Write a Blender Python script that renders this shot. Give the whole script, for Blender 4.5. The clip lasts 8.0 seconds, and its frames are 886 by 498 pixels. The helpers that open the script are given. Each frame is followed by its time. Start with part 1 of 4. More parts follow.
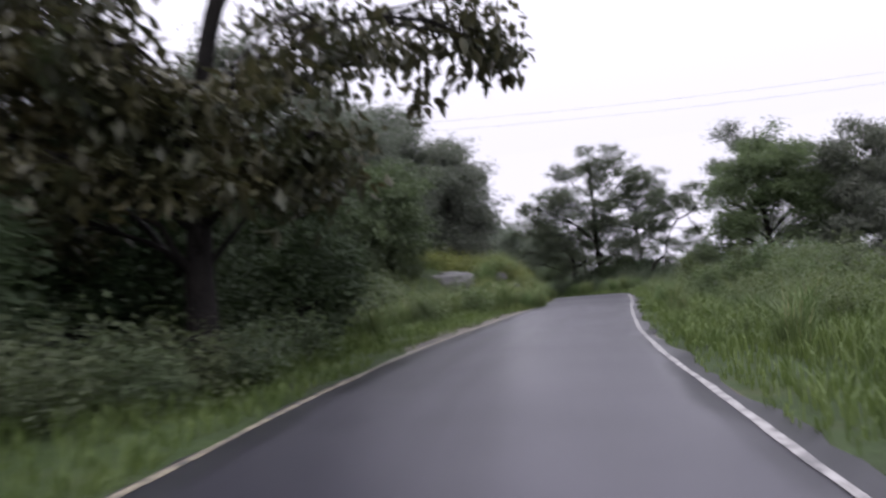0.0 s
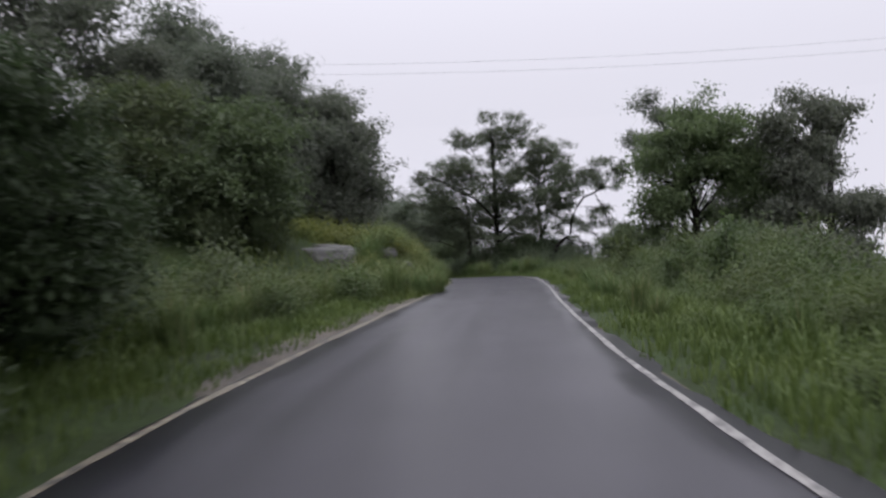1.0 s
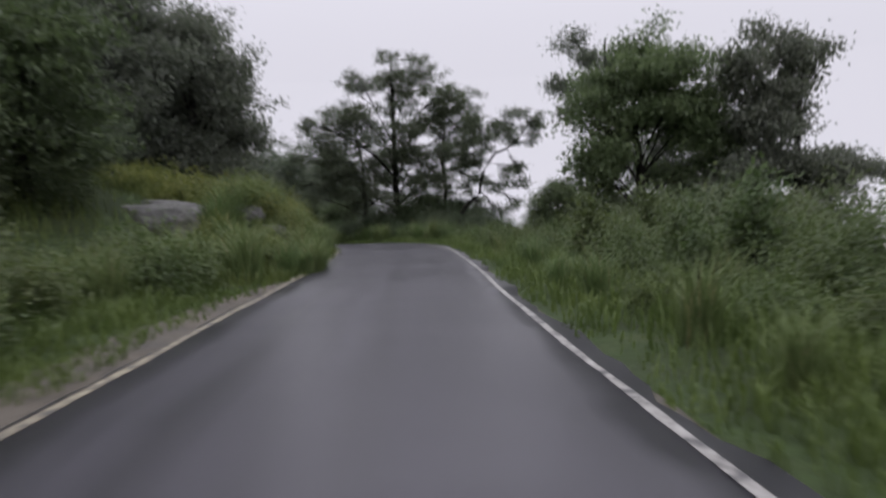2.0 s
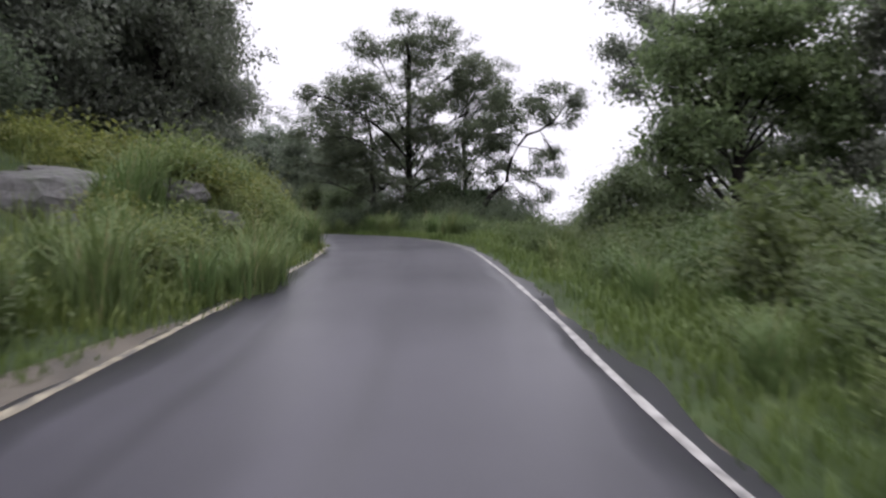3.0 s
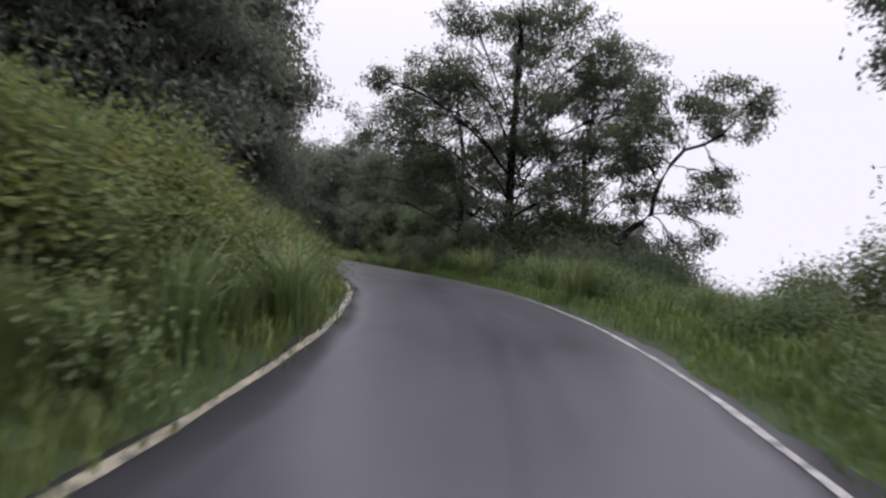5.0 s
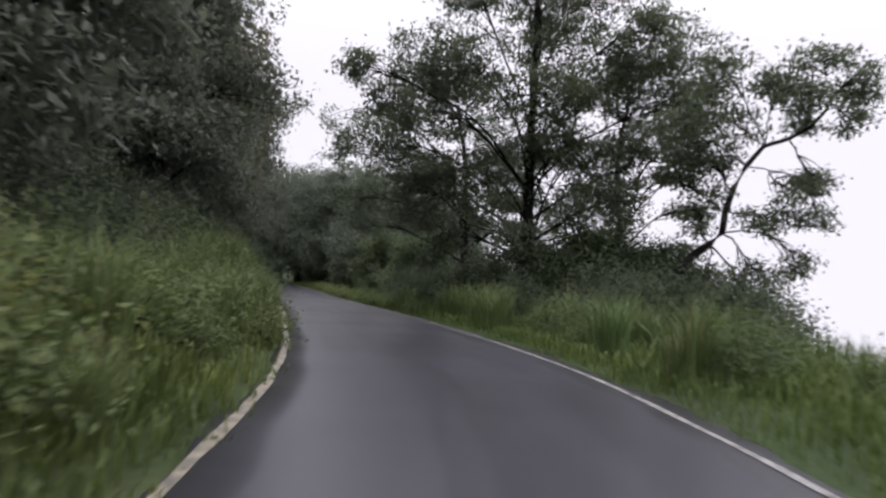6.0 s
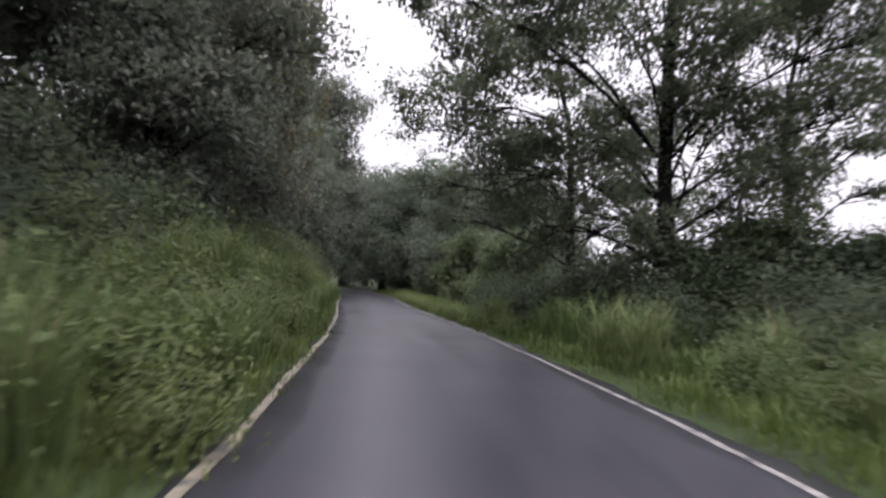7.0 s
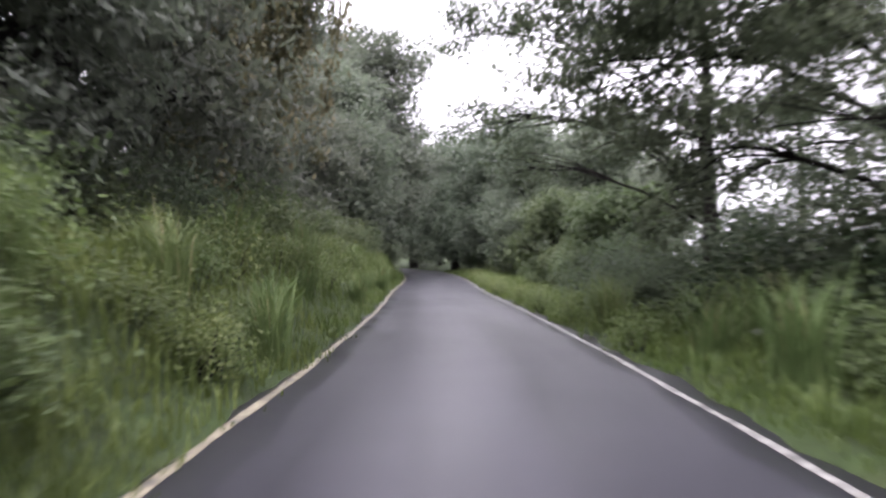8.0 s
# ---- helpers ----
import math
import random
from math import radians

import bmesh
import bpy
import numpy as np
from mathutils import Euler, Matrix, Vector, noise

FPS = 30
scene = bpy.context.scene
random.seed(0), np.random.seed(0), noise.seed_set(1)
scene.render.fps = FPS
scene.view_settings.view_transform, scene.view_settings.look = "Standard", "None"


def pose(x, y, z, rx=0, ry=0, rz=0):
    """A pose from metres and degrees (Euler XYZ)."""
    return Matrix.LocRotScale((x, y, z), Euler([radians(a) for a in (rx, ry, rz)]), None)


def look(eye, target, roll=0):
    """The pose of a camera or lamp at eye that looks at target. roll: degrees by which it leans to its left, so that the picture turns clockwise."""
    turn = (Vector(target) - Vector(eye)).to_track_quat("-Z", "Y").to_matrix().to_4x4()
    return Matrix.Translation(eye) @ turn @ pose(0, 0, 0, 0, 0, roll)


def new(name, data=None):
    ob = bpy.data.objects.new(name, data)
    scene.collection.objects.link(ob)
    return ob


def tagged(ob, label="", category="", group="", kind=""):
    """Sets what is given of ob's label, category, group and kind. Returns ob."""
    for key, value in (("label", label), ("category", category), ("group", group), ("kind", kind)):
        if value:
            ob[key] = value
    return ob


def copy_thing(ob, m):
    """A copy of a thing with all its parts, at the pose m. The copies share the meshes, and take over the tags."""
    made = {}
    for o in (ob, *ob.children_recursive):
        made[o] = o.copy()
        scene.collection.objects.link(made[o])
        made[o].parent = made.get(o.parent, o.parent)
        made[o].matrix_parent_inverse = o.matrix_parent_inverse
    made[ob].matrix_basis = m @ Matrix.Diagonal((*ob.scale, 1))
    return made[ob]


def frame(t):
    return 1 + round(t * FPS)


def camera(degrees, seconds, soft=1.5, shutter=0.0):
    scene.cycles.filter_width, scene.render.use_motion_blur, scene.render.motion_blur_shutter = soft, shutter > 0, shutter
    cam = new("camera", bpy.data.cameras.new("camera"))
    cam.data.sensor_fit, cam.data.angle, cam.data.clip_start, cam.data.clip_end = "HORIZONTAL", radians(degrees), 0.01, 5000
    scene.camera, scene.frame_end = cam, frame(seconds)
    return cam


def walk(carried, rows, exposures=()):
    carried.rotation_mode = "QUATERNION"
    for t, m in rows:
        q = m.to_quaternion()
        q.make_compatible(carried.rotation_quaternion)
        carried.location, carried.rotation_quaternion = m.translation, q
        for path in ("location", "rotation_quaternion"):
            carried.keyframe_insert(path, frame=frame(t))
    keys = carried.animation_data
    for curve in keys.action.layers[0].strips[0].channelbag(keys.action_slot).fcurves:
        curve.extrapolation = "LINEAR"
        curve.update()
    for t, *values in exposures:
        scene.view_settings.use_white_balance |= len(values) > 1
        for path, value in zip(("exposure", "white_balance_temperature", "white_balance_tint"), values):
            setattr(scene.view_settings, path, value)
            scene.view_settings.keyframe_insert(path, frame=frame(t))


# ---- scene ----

# ---------------- camera ----------------
cam = camera(63.28, 8.0, soft=2.5, shutter=0.5)
PATH = [
    (0.0, pose(-0.000, -0.000, 1.239, 92.38, 4.80, -0.00)),
    (0.5, pose(0.085, 3.198, 1.258, 90.55, 2.88, -6.33)),
    (1.0, pose(0.552, 6.197, 1.270, 89.78, 2.63, -8.75)),
    (1.5, pose(1.129, 9.403, 1.273, 88.68, 2.96, -13.16)),
    (2.0, pose(1.855, 12.738, 1.235, 86.39, 1.67, -17.04)),
    (2.2, pose(2.251, 14.046, 1.223, 84.79, 2.70, -17.26)),
    (3.3, pose(3.927, 20.837, 1.127, 86.13, -1.55, -15.38)),
    (3.5, pose(4.213, 21.898, 1.117, 86.79, -0.95, -14.68)),
    (4.0, pose(4.755, 24.457, 1.101, 88.27, -2.48, -12.68)),
    (4.5, pose(5.245, 27.014, 1.063, 87.94, -4.32, -8.60)),
    (4.7, pose(5.454, 28.078, 1.052, 87.70, -4.59, -8.54)),
    (5.8, pose(6.594, 35.365, 0.966, 88.86, -3.39, -8.61)),
    (6.0, pose(6.777, 36.575, 0.942, 90.05, -3.28, -8.55)),
    (6.5, pose(7.205, 39.574, 0.876, 90.00, -2.31, -6.00)),
    (7.0, pose(7.483, 42.857, 0.798, 90.08, -2.47, -1.25)),
    (7.5, pose(7.794, 46.447, 0.675, 88.72, 0.73, 0.94)),
    (8.0, pose(7.717, 50.188, 0.492, 88.19, 0.81, 4.99)),
]
EXPOSURES = [(0.0, 0.2, 6060, 20), (1.0, -0.16, 6180, 15), (1.5, -0.28, 6210, 15), (2.2, -0.22, 6240, 15), (3.3, 0.4, 6230, 17), (4.0, 0.35, 6185, 18), (4.7, 0.1, 6180, 17),
             (5.8, 0.14, 6280, 16), (6.5, 0.22, 6290, 17), (7.0, 0.6, 6270, 20), (7.5, 1.0, 6270, 20), (8.0, 1.48, 6250, 21)]
walk(cam, PATH, EXPOSURES)

# ---------------- sky and sun: monsoon overcast ----------------
SKY = 1.0
SUN_EL, SUN_AZ = radians(62), radians(200)
world = bpy.data.worlds.new("overcast_sky")
scene.world = world
world.use_nodes = True
wn, wl = world.node_tree.nodes, world.node_tree.links
wn.clear()
sky = wn.new("ShaderNodeTexSky")
sky.sky_type, sky.sun_disc = "NISHITA", False
sky.sun_elevation, sky.sun_rotation = SUN_EL, SUN_AZ
sky.dust_density, sky.air_density = 6.0, 1.0
thin = wn.new("ShaderNodeMixRGB")
thin.blend_type = "MULTIPLY"
thin.inputs[0].default_value = 1.0
thin.inputs[2].default_value = (0.1, 0.1, 0.1, 1)
cloud = wn.new("ShaderNodeMixRGB")
cloud.inputs[0].default_value = 0.985
cloud.inputs[2].default_value = (0.87, 0.855, 0.895, 1)
bgn = wn.new("ShaderNodeBackground")
# an overcast sky is brighter overhead than near the horizon
wco = wn.new("ShaderNodeTexCoord")
wsep = wn.new("ShaderNodeSeparateXYZ")
wmap = wn.new("ShaderNodeMapRange")
wmap.interpolation_type = "SMOOTHSTEP"
wmap.inputs["From Min"].default_value, wmap.inputs["From Max"].default_value = 0.15, 1.0
wmap.inputs["To Min"].default_value, wmap.inputs["To Max"].default_value = SKY, SKY * 2.1
wl.new(wco.outputs["Generated"], wsep.inputs[0])
wl.new(wsep.outputs["Z"], wmap.inputs["Value"])
wl.new(wmap.outputs[0], bgn.inputs[1])
wout = wn.new("ShaderNodeOutputWorld")
wl.new(sky.outputs[0], thin.inputs[1])
wl.new(thin.outputs[0], cloud.inputs[1])
wl.new(cloud.outputs[0], bgn.inputs[0])
wl.new(bgn.outputs[0], wout.inputs[0])

sun = new("sun", bpy.data.lights.new("sun", "SUN"))
sun.data.energy, sun.data.angle = 1.3, radians(40)
sun.data.color = (1.0, 0.98, 0.95)
sun.matrix_world = look((math.sin(SUN_AZ) * 40, math.cos(SUN_AZ) * 40, 75), (0, 0, 0))


# ---------------- materials ----------------
def material(name):
    m = bpy.data.materials.new(name)
    m.use_nodes = True
    nt = m.node_tree
    b = nt.nodes["Principled BSDF"]
    return m, nt.nodes, nt.links, b


def noise_ramp(nodes, links, scale, stops, coord, detail=4.0, rough=0.6):
    n = nodes.new("ShaderNodeTexNoise")
    n.inputs["Scale"].default_value, n.inputs["Detail"].default_value = scale, detail
    n.inputs["Roughness"].default_value = rough
    links.new(coord, n.inputs["Vector"])
    r = nodes.new("ShaderNodeValToRGB")
    els = r.color_ramp.elements
    els[0].position, els[0].color = stops[0][0], (*stops[0][1], 1)
    els[1].position, els[1].color = stops[-1][0], (*stops[-1][1], 1)
    for p, c in stops[1:-1]:
        e = els.new(p)
        e.color = (*c, 1)
    links.new(n.outputs["Fac"], r.inputs[0])
    return n, r


def bump(nodes, links, height, b, strength, distance):
    k = nodes.new("ShaderNodeBump")
    k.inputs["Strength"].default_value, k.inputs["Distance"].default_value = strength, distance
    links.new(height, k.inputs["Height"])
    links.new(k.outputs[0], b.inputs["Normal"])


def blend(nodes, links, kind, fac, a, c):
    m = nodes.new("ShaderNodeMixRGB")
    m.blend_type = kind
    m.inputs[0].default_value = fac
    links.new(a, m.inputs[1])
    links.new(c, m.inputs[2])
    return m


def surface(name, scale, stops, fine, fine_amount, rough, relief, distance=0.02, spec=0.5):
    """A matt or wet mineral surface: broad stains, fine grain, relief."""
    m, nodes, links, b = material(name)
    co = nodes.new("ShaderNodeTexCoord").outputs["Object"]
    _, big = noise_ramp(nodes, links, scale, stops, co)
    grain, gr = noise_ramp(nodes, links, fine, [(0.3, (0.5, 0.5, 0.5)), (0.7, (1.4, 1.4, 1.4))], co, 6.0)
    mix = blend(nodes, links, "MULTIPLY", fine_amount, big.outputs[0], gr.outputs[0])
    links.new(mix.outputs[0], b.inputs["Base Color"])
    wet = nodes.new("ShaderNodeTexNoise")
    wet.inputs["Scale"].default_value = scale * 0.7
    links.new(co, wet.inputs["Vector"])
    mr = nodes.new("ShaderNodeMapRange")
    mr.inputs["To Min"].default_value, mr.inputs["To Max"].default_value = rough
    mr.inputs["From Min"].default_value, mr.inputs["From Max"].default_value = 0.3, 0.7
    links.new(wet.outputs["Fac"], mr.inputs["Value"])
    links.new(mr.outputs[0], b.inputs["Roughness"])
    b.inputs["Specular IOR Level"].default_value = spec
    bump(nodes, links, grain.outputs["Fac"], b, relief, distance)
    return m


def foliage(name, dark, light, rough=0.45, spec=0.5, thru=0.25, coat=0.0, haze_sheen=0.0):
    """Wet leaves: hue varies from leaf to leaf and in patches. The last weight adds a greyish sheen in place of mist
    haze.
    """
    m, nodes, links, b = material(name)
    geo = nodes.new("ShaderNodeNewGeometry")
    inf = nodes.new("ShaderNodeObjectInfo")
    co = nodes.new("ShaderNodeTexCoord").outputs["Object"]
    _, patch = noise_ramp(nodes, links, 0.9, [(0.3, dark), (0.7, light)], co, 3.0)
    one = nodes.new("ShaderNodeValToRGB")
    one.color_ramp.elements[0].color = (0.78, 0.8, 0.76, 1)
    one.color_ramp.elements[1].color = (1.2, 1.18, 1.12, 1)
    links.new(geo.outputs["Random Per Island"], one.inputs[0])
    mix = blend(nodes, links, "MULTIPLY", 1.0, patch.outputs[0], one.outputs[0])
    hsv = nodes.new("ShaderNodeHueSaturation")
    mr = nodes.new("ShaderNodeMapRange")
    mr.inputs["To Min"].default_value, mr.inputs["To Max"].default_value = 0.485, 0.515
    links.new(inf.outputs["Random"], mr.inputs["Value"])
    links.new(mr.outputs[0], hsv.inputs["Hue"])
    links.new(mix.outputs[0], hsv.inputs["Color"])
    links.new(hsv.outputs[0], b.inputs["Base Color"])
    b.inputs["Roughness"].default_value = rough
    b.inputs["Specular IOR Level"].default_value = spec
    b.inputs["Coat Weight"].default_value, b.inputs["Coat Roughness"].default_value = coat, 0.6
    b.inputs["Sheen Weight"].default_value, b.inputs["Sheen Roughness"].default_value = haze_sheen, 0.6
    tr = nodes.new("ShaderNodeBsdfTranslucent")
    links.new(hsv.outputs[0], tr.inputs[0])
    ms = nodes.new("ShaderNodeMixShader")
    ms.inputs[0].default_value = thru
    links.new(b.outputs[0], ms.inputs[1])
    links.new(tr.outputs[0], ms.inputs[2])
    links.new(ms.outputs[0], nodes["Material Output"].inputs[0])
    return m


M_ASPHALT = surface("wet_asphalt", 0.35, [(0.3, (0.024, 0.023, 0.03)), (0.7, (0.039, 0.037, 0.047))], 60, 0.5, (0.315, 0.4), 0.2, 0.006)


def wheel_tracks(m):
    """Smoother, wetter tracks and long streaks that run along the road."""
    nodes, links = m.node_tree.nodes, m.node_tree.links
    b = nodes["Principled BSDF"]
    uv = nodes.new("ShaderNodeUVMap").outputs[0]
    mp = nodes.new("ShaderNodeMapping")
    mp.inputs["Scale"].default_value = (9.0, 5.0, 1.0)
    links.new(uv, mp.inputs["Vector"])
    n, r = noise_ramp(nodes, links, 1.0, [(0.32, (0.7, 0.7, 0.7)), (0.68, (1.3, 1.3, 1.3))], mp.outputs[0], 5.0)
    col, rgh = b.inputs["Base Color"].links[0].from_socket, b.inputs["Roughness"].links[0].from_socket
    mix = blend(nodes, links, "MULTIPLY", 0.8, col, r.outputs[0])
    links.new(mix.outputs[0], b.inputs["Base Color"])
    add = nodes.new("ShaderNodeMath")
    add.operation = "MULTIPLY_ADD"
    add.inputs[1].default_value, add.inputs[2].default_value = 0.14, -0.07
    links.new(n.outputs["Fac"], add.inputs[0])
    tot = nodes.new("ShaderNodeMath")
    links.new(rgh, tot.inputs[0])
    links.new(add.outputs[0], tot.inputs[1])
    links.new(tot.outputs[0], b.inputs["Roughness"])


wheel_tracks(M_ASPHALT)
M_SHOULDER = surface("gravel_shoulder", 1.2, [(0.3, (0.045, 0.04, 0.032)), (0.55, (0.08, 0.068, 0.05)), (0.75, (0.11, 0.095, 0.075))], 25, 0.7, (0.55, 0.8), 0.8, 0.02)
M_SOIL = surface("grassy_soil", 0.5, [(0.3, (0.025, 0.032, 0.014)), (0.55, (0.035, 0.055, 0.018)), (0.75, (0.06, 0.07, 0.03))], 9, 0.6, (0.75, 0.95), 0.8, 0.05, 0.2)
M_ROCK = surface("grey_rock", 1.6, [(0.3, (0.045, 0.055, 0.03)), (0.5, (0.09, 0.088, 0.085)), (0.75, (0.16, 0.152, 0.152))], 14, 0.6, (0.45, 0.75), 0.8, 0.04)
M_BARK = surface("wet_bark", 2.5, [(0.3, (0.008, 0.007, 0.0065)), (0.7, (0.022, 0.019, 0.017))], 22, 0.6, (0.65, 0.9), 0.9, 0.03, 0.12)
M_CABLE = surface("dull_aluminium_cable", 3.0, [(0.3, (0.16, 0.16, 0.17)), (0.7, (0.24, 0.24, 0.25))], 30, 0.3, (0.5, 0.7), 0.1, 0.002)


def line_paint(name, base, worn):
    m, nodes, links, b = material(name)
    co = nodes.new("ShaderNodeTexCoord").outputs["Object"]
    _, r = noise_ramp(nodes, links, 7.0, [(0.4, (0.06, 0.058, 0.06)), (0.49, worn), (0.66, base)], co, 6.0, 0.7)
    links.new(r.outputs[0], b.inputs["Base Color"])
    b.inputs["Roughness"].default_value = 0.45
    return m


M_LINE_W = line_paint("worn_white_paint", (0.36, 0.35, 0.335), (0.24, 0.23, 0.215))
M_LINE_Y = line_paint("faded_cream_paint", (0.34, 0.305, 0.225), (0.2, 0.175, 0.13))

M_LEAF_NEAR = foliage("dark_broad_leaf", (0.026, 0.036, 0.016), (0.082, 0.07, 0.032), 0.5, 0.45, 0.35)
# dark green of the roadside thicket; at the bend it stands in for canopy shade
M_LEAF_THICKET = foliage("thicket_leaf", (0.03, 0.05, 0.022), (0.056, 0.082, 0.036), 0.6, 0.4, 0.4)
# forest green paled and greyed in base colour to stand in for mist
M_LEAF_FOREST_HAZE = foliage("hazed_forest_leaf", (0.094, 0.115, 0.08), (0.135, 0.155, 0.112), 0.75, 0.8, 0.6, 0.3, 0.35)
M_LEAF_MID = foliage("mid_green_leaf", (0.07, 0.1, 0.042), (0.11, 0.142, 0.06), 0.65, 0.45, 0.5, 0.1, 0.15)
M_LEAF_GREY = foliage("grey_green_leaf", (0.076, 0.1, 0.062), (0.11, 0.138, 0.086), 0.7, 0.35, 0.6, 0.0, 0.1)
# far-bend leaves: distance haze is lightened into this base colour
M_LEAF_PALE_HAZE = foliage("haze_pale_leaf", (0.115, 0.148, 0.1), (0.155, 0.185, 0.135), 0.75, 0.7, 0.65, 0.3, 0.3)
M_SHRUB = foliage("shrub_leaf", (0.066, 0.1, 0.032), (0.112, 0.15, 0.05), 0.65, 0.4, 0.5, 0.0, 0.15)
M_SHRUB_Y = foliage("yellow_green_leaf", (0.105, 0.145, 0.044), (0.165, 0.205, 0.068), 0.65, 0.4, 0.5, 0.0, 0.15)
M_GRASS = foliage("wet_grass", (0.068, 0.105, 0.027), (0.125, 0.165, 0.045), 0.6, 0.4, 0.35)
M_TUFT = foliage("tall_grass", (0.09, 0.135, 0.045), (0.15, 0.2, 0.078), 0.6, 0.4, 0.35)
M_LEAF_LIGHT = foliage("light_green_leaf", (0.105, 0.142, 0.068), (0.158, 0.195, 0.094), 0.6, 0.6, 0.65, 0.1)
M_WEED_OLIVE = foliage("olive_weed", (0.125, 0.15, 0.036), (0.195, 0.21, 0.06), 0.6, 0.4, 0.5)
M_VINE = foliage("vine_leaf", (0.11, 0.115, 0.06), (0.2, 0.18, 0.1), 0.6, 0.5, 0.4)
M_STRAW = foliage("dry_stalk", (0.16, 0.14, 0.07), (0.26, 0.23, 0.13), 0.7, 0.3, 0.2)

# emits the sky's colour so that the distant mist looks bright
m_mist, nodes, links, b = material("mist_backdrop_glow")
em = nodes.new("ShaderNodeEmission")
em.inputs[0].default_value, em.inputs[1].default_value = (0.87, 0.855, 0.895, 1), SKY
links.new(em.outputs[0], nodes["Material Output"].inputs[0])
M_MIST_GLOW = m_mist


# ---------------- lie of the land ----------------
def spline(keys, values):
    """A smooth curve through a few stations; level beyond the ends."""
    k, v = np.array(keys, float), np.array(values, float)
    s = np.gradient(v, k)

    def f(y):
        y = np.clip(np.asarray(y, float), k[0], k[-1])
        i = np.clip(np.searchsorted(k, y) - 1, 0, len(k) - 2)
        h = k[i + 1] - k[i]
        u = (y - k[i]) / h
        return ((2 * u**3 - 3 * u**2 + 1) * v[i] + (u**3 - 2 * u**2 + u) * h * s[i]
                + (3 * u**2 - 2 * u**3) * v[i + 1] + (u**3 - u**2) * h * s[i + 1])
    return f


road_x = spline([-30, -12, 3, 12, 21, 30, 38, 44, 54, 66, 80, 96, 112, 130], [-5.5, -2.4, -0.3, 1.23, 3.44, 5.83, 7.58, 8.1, 7.62, 6.53, 4.85, 3.1, 0.2, -6.0])
road_half = spline([-30, 12, 24, 38, 46, 62, 130], [2.06, 2.07, 1.95, 1.91, 1.94, 1.9, 1.9])
road_z = spline([-30, 10, 20, 30, 40, 50, 60, 70, 85, 110, 150], [0, 0.02, -0.1, -0.21, -0.38, -0.75, -1.24, -1.74, -2.42, -3.38, -4.8])


def step(a, b, x):
    u = np.clip((np.asarray(x, float) - a) / (b - a), 0, 1)
    return u * u * (3 - 2 * u)


def land(x, y):
    """Height of the ground: hill to the left of the road, valley to its right."""
    x, y = np.asarray(x, float), np.asarray(y, float)
    d = x - road_x(y)
    a = np.abs(d) - road_half(y)
    bank = step(27, 32, y)
    steep = step(44, 54, y)
    left = 0.1 * step(0.5, 3, a) + bank * (1.45 - 0.85 * step(38, 44, y) + 0.65 * step(50, 57, y)) * step(0.5 - 0.2 * steep, 2.4 - 0.8 * steep, a) + 0.3 * np.maximum(a - 3.5, 0) * (0.35 + 0.65 * bank)
    left = 22 * (1 - np.exp(-left / 22))
    right = -0.06 * step(0.3, 2, a) - 0.34 * np.maximum(a - 6.5, 0)
    right = 70 * (np.exp(right / 70) - 1)
    rough = 0.05 * np.sin(1.7 * x + 0.6 * y) * np.sin(1.3 * y - 0.4 * x) + 0.03 * np.sin(4.1 * x) * np.sin(3.7 * y)
    left = left - 0.85 * np.exp(-((x - 0.9) / 1.4)**2 - ((y - 31.6) / 1.4)**2) - 0.3 * np.exp(-((x - 2.8) / 0.8)**2 - ((y - 32.3) / 0.9)**2)
    h = np.where(d < 0, left, right) + rough * step(0.4, 1.5, a)
    return road_z(y) - 0.05 + h + 0.05 * step(0.0, 0.5, a)


# ---------------- mesh helpers ----------------
def mesh_of(name, verts, faces, mat, smooth=False):
    """A mesh from arrays: verts (n, 3), faces (m, 3 or 4)."""
    verts, faces = np.asarray(verts, np.float32), np.asarray(faces, np.int32)
    me = bpy.data.meshes.new(name)
    k = faces.shape[1]
    me.vertices.add(len(verts))
    me.vertices.foreach_set("co", verts.ravel())
    me.loops.add(faces.size)
    me.loops.foreach_set("vertex_index", faces.ravel())
    me.polygons.add(len(faces))
    me.polygons.foreach_set("loop_start", np.arange(0, faces.size, k, dtype=np.int32))
    me.polygons.foreach_set("use_smooth", np.full(len(faces), smooth))
    me.update(calc_edges=True)
    me.materials.append(mat)
    return me


def part(name, me, parent, label=""):
    ob = new(name, me)
    ob.parent = parent
    if label:
        ob["label"] = label
    return ob


def grid_faces(nu, nv):
    i = np.arange(nu - 1)[:, None] * nv + np.arange(nv - 1)[None, :]
    return np.stack([i, i + nv, i + nv + 1, i + 1], -1).reshape(-1, 4)


def tube(pts, radii, n=7):
    """A tapered, closed tube along a line of points."""
    pts, radii = np.asarray(pts, float), np.asarray(radii, float)
    t = np.gradient(pts, axis=0)
    t /= np.linalg.norm(t, axis=1)[:, None] + 1e-9
    ref = np.where(np.abs(t[:, 2:3]) > 0.9, [[1.0, 0, 0]], [[0, 0, 1.0]])
    u = np.cross(t, ref)
    u /= np.linalg.norm(u, axis=1)[:, None] + 1e-9
    w = np.cross(t, u)
    a = np.arange(n) / n * 2 * np.pi
    ring = u[:, None] * np.cos(a)[None, :, None] + w[:, None] * np.sin(a)[None, :, None]
    v = (pts[:, None] + ring * radii[:, None, None]).reshape(-1, 3)
    i, j = np.meshgrid(np.arange(len(pts) - 1), np.arange(n), indexing="ij")
    q = np.stack([i * n + j, i * n + (j + 1) % n, (i + 1) * n + (j + 1) % n, (i + 1) * n + j], -1).reshape(-1, 4)
    return v, q


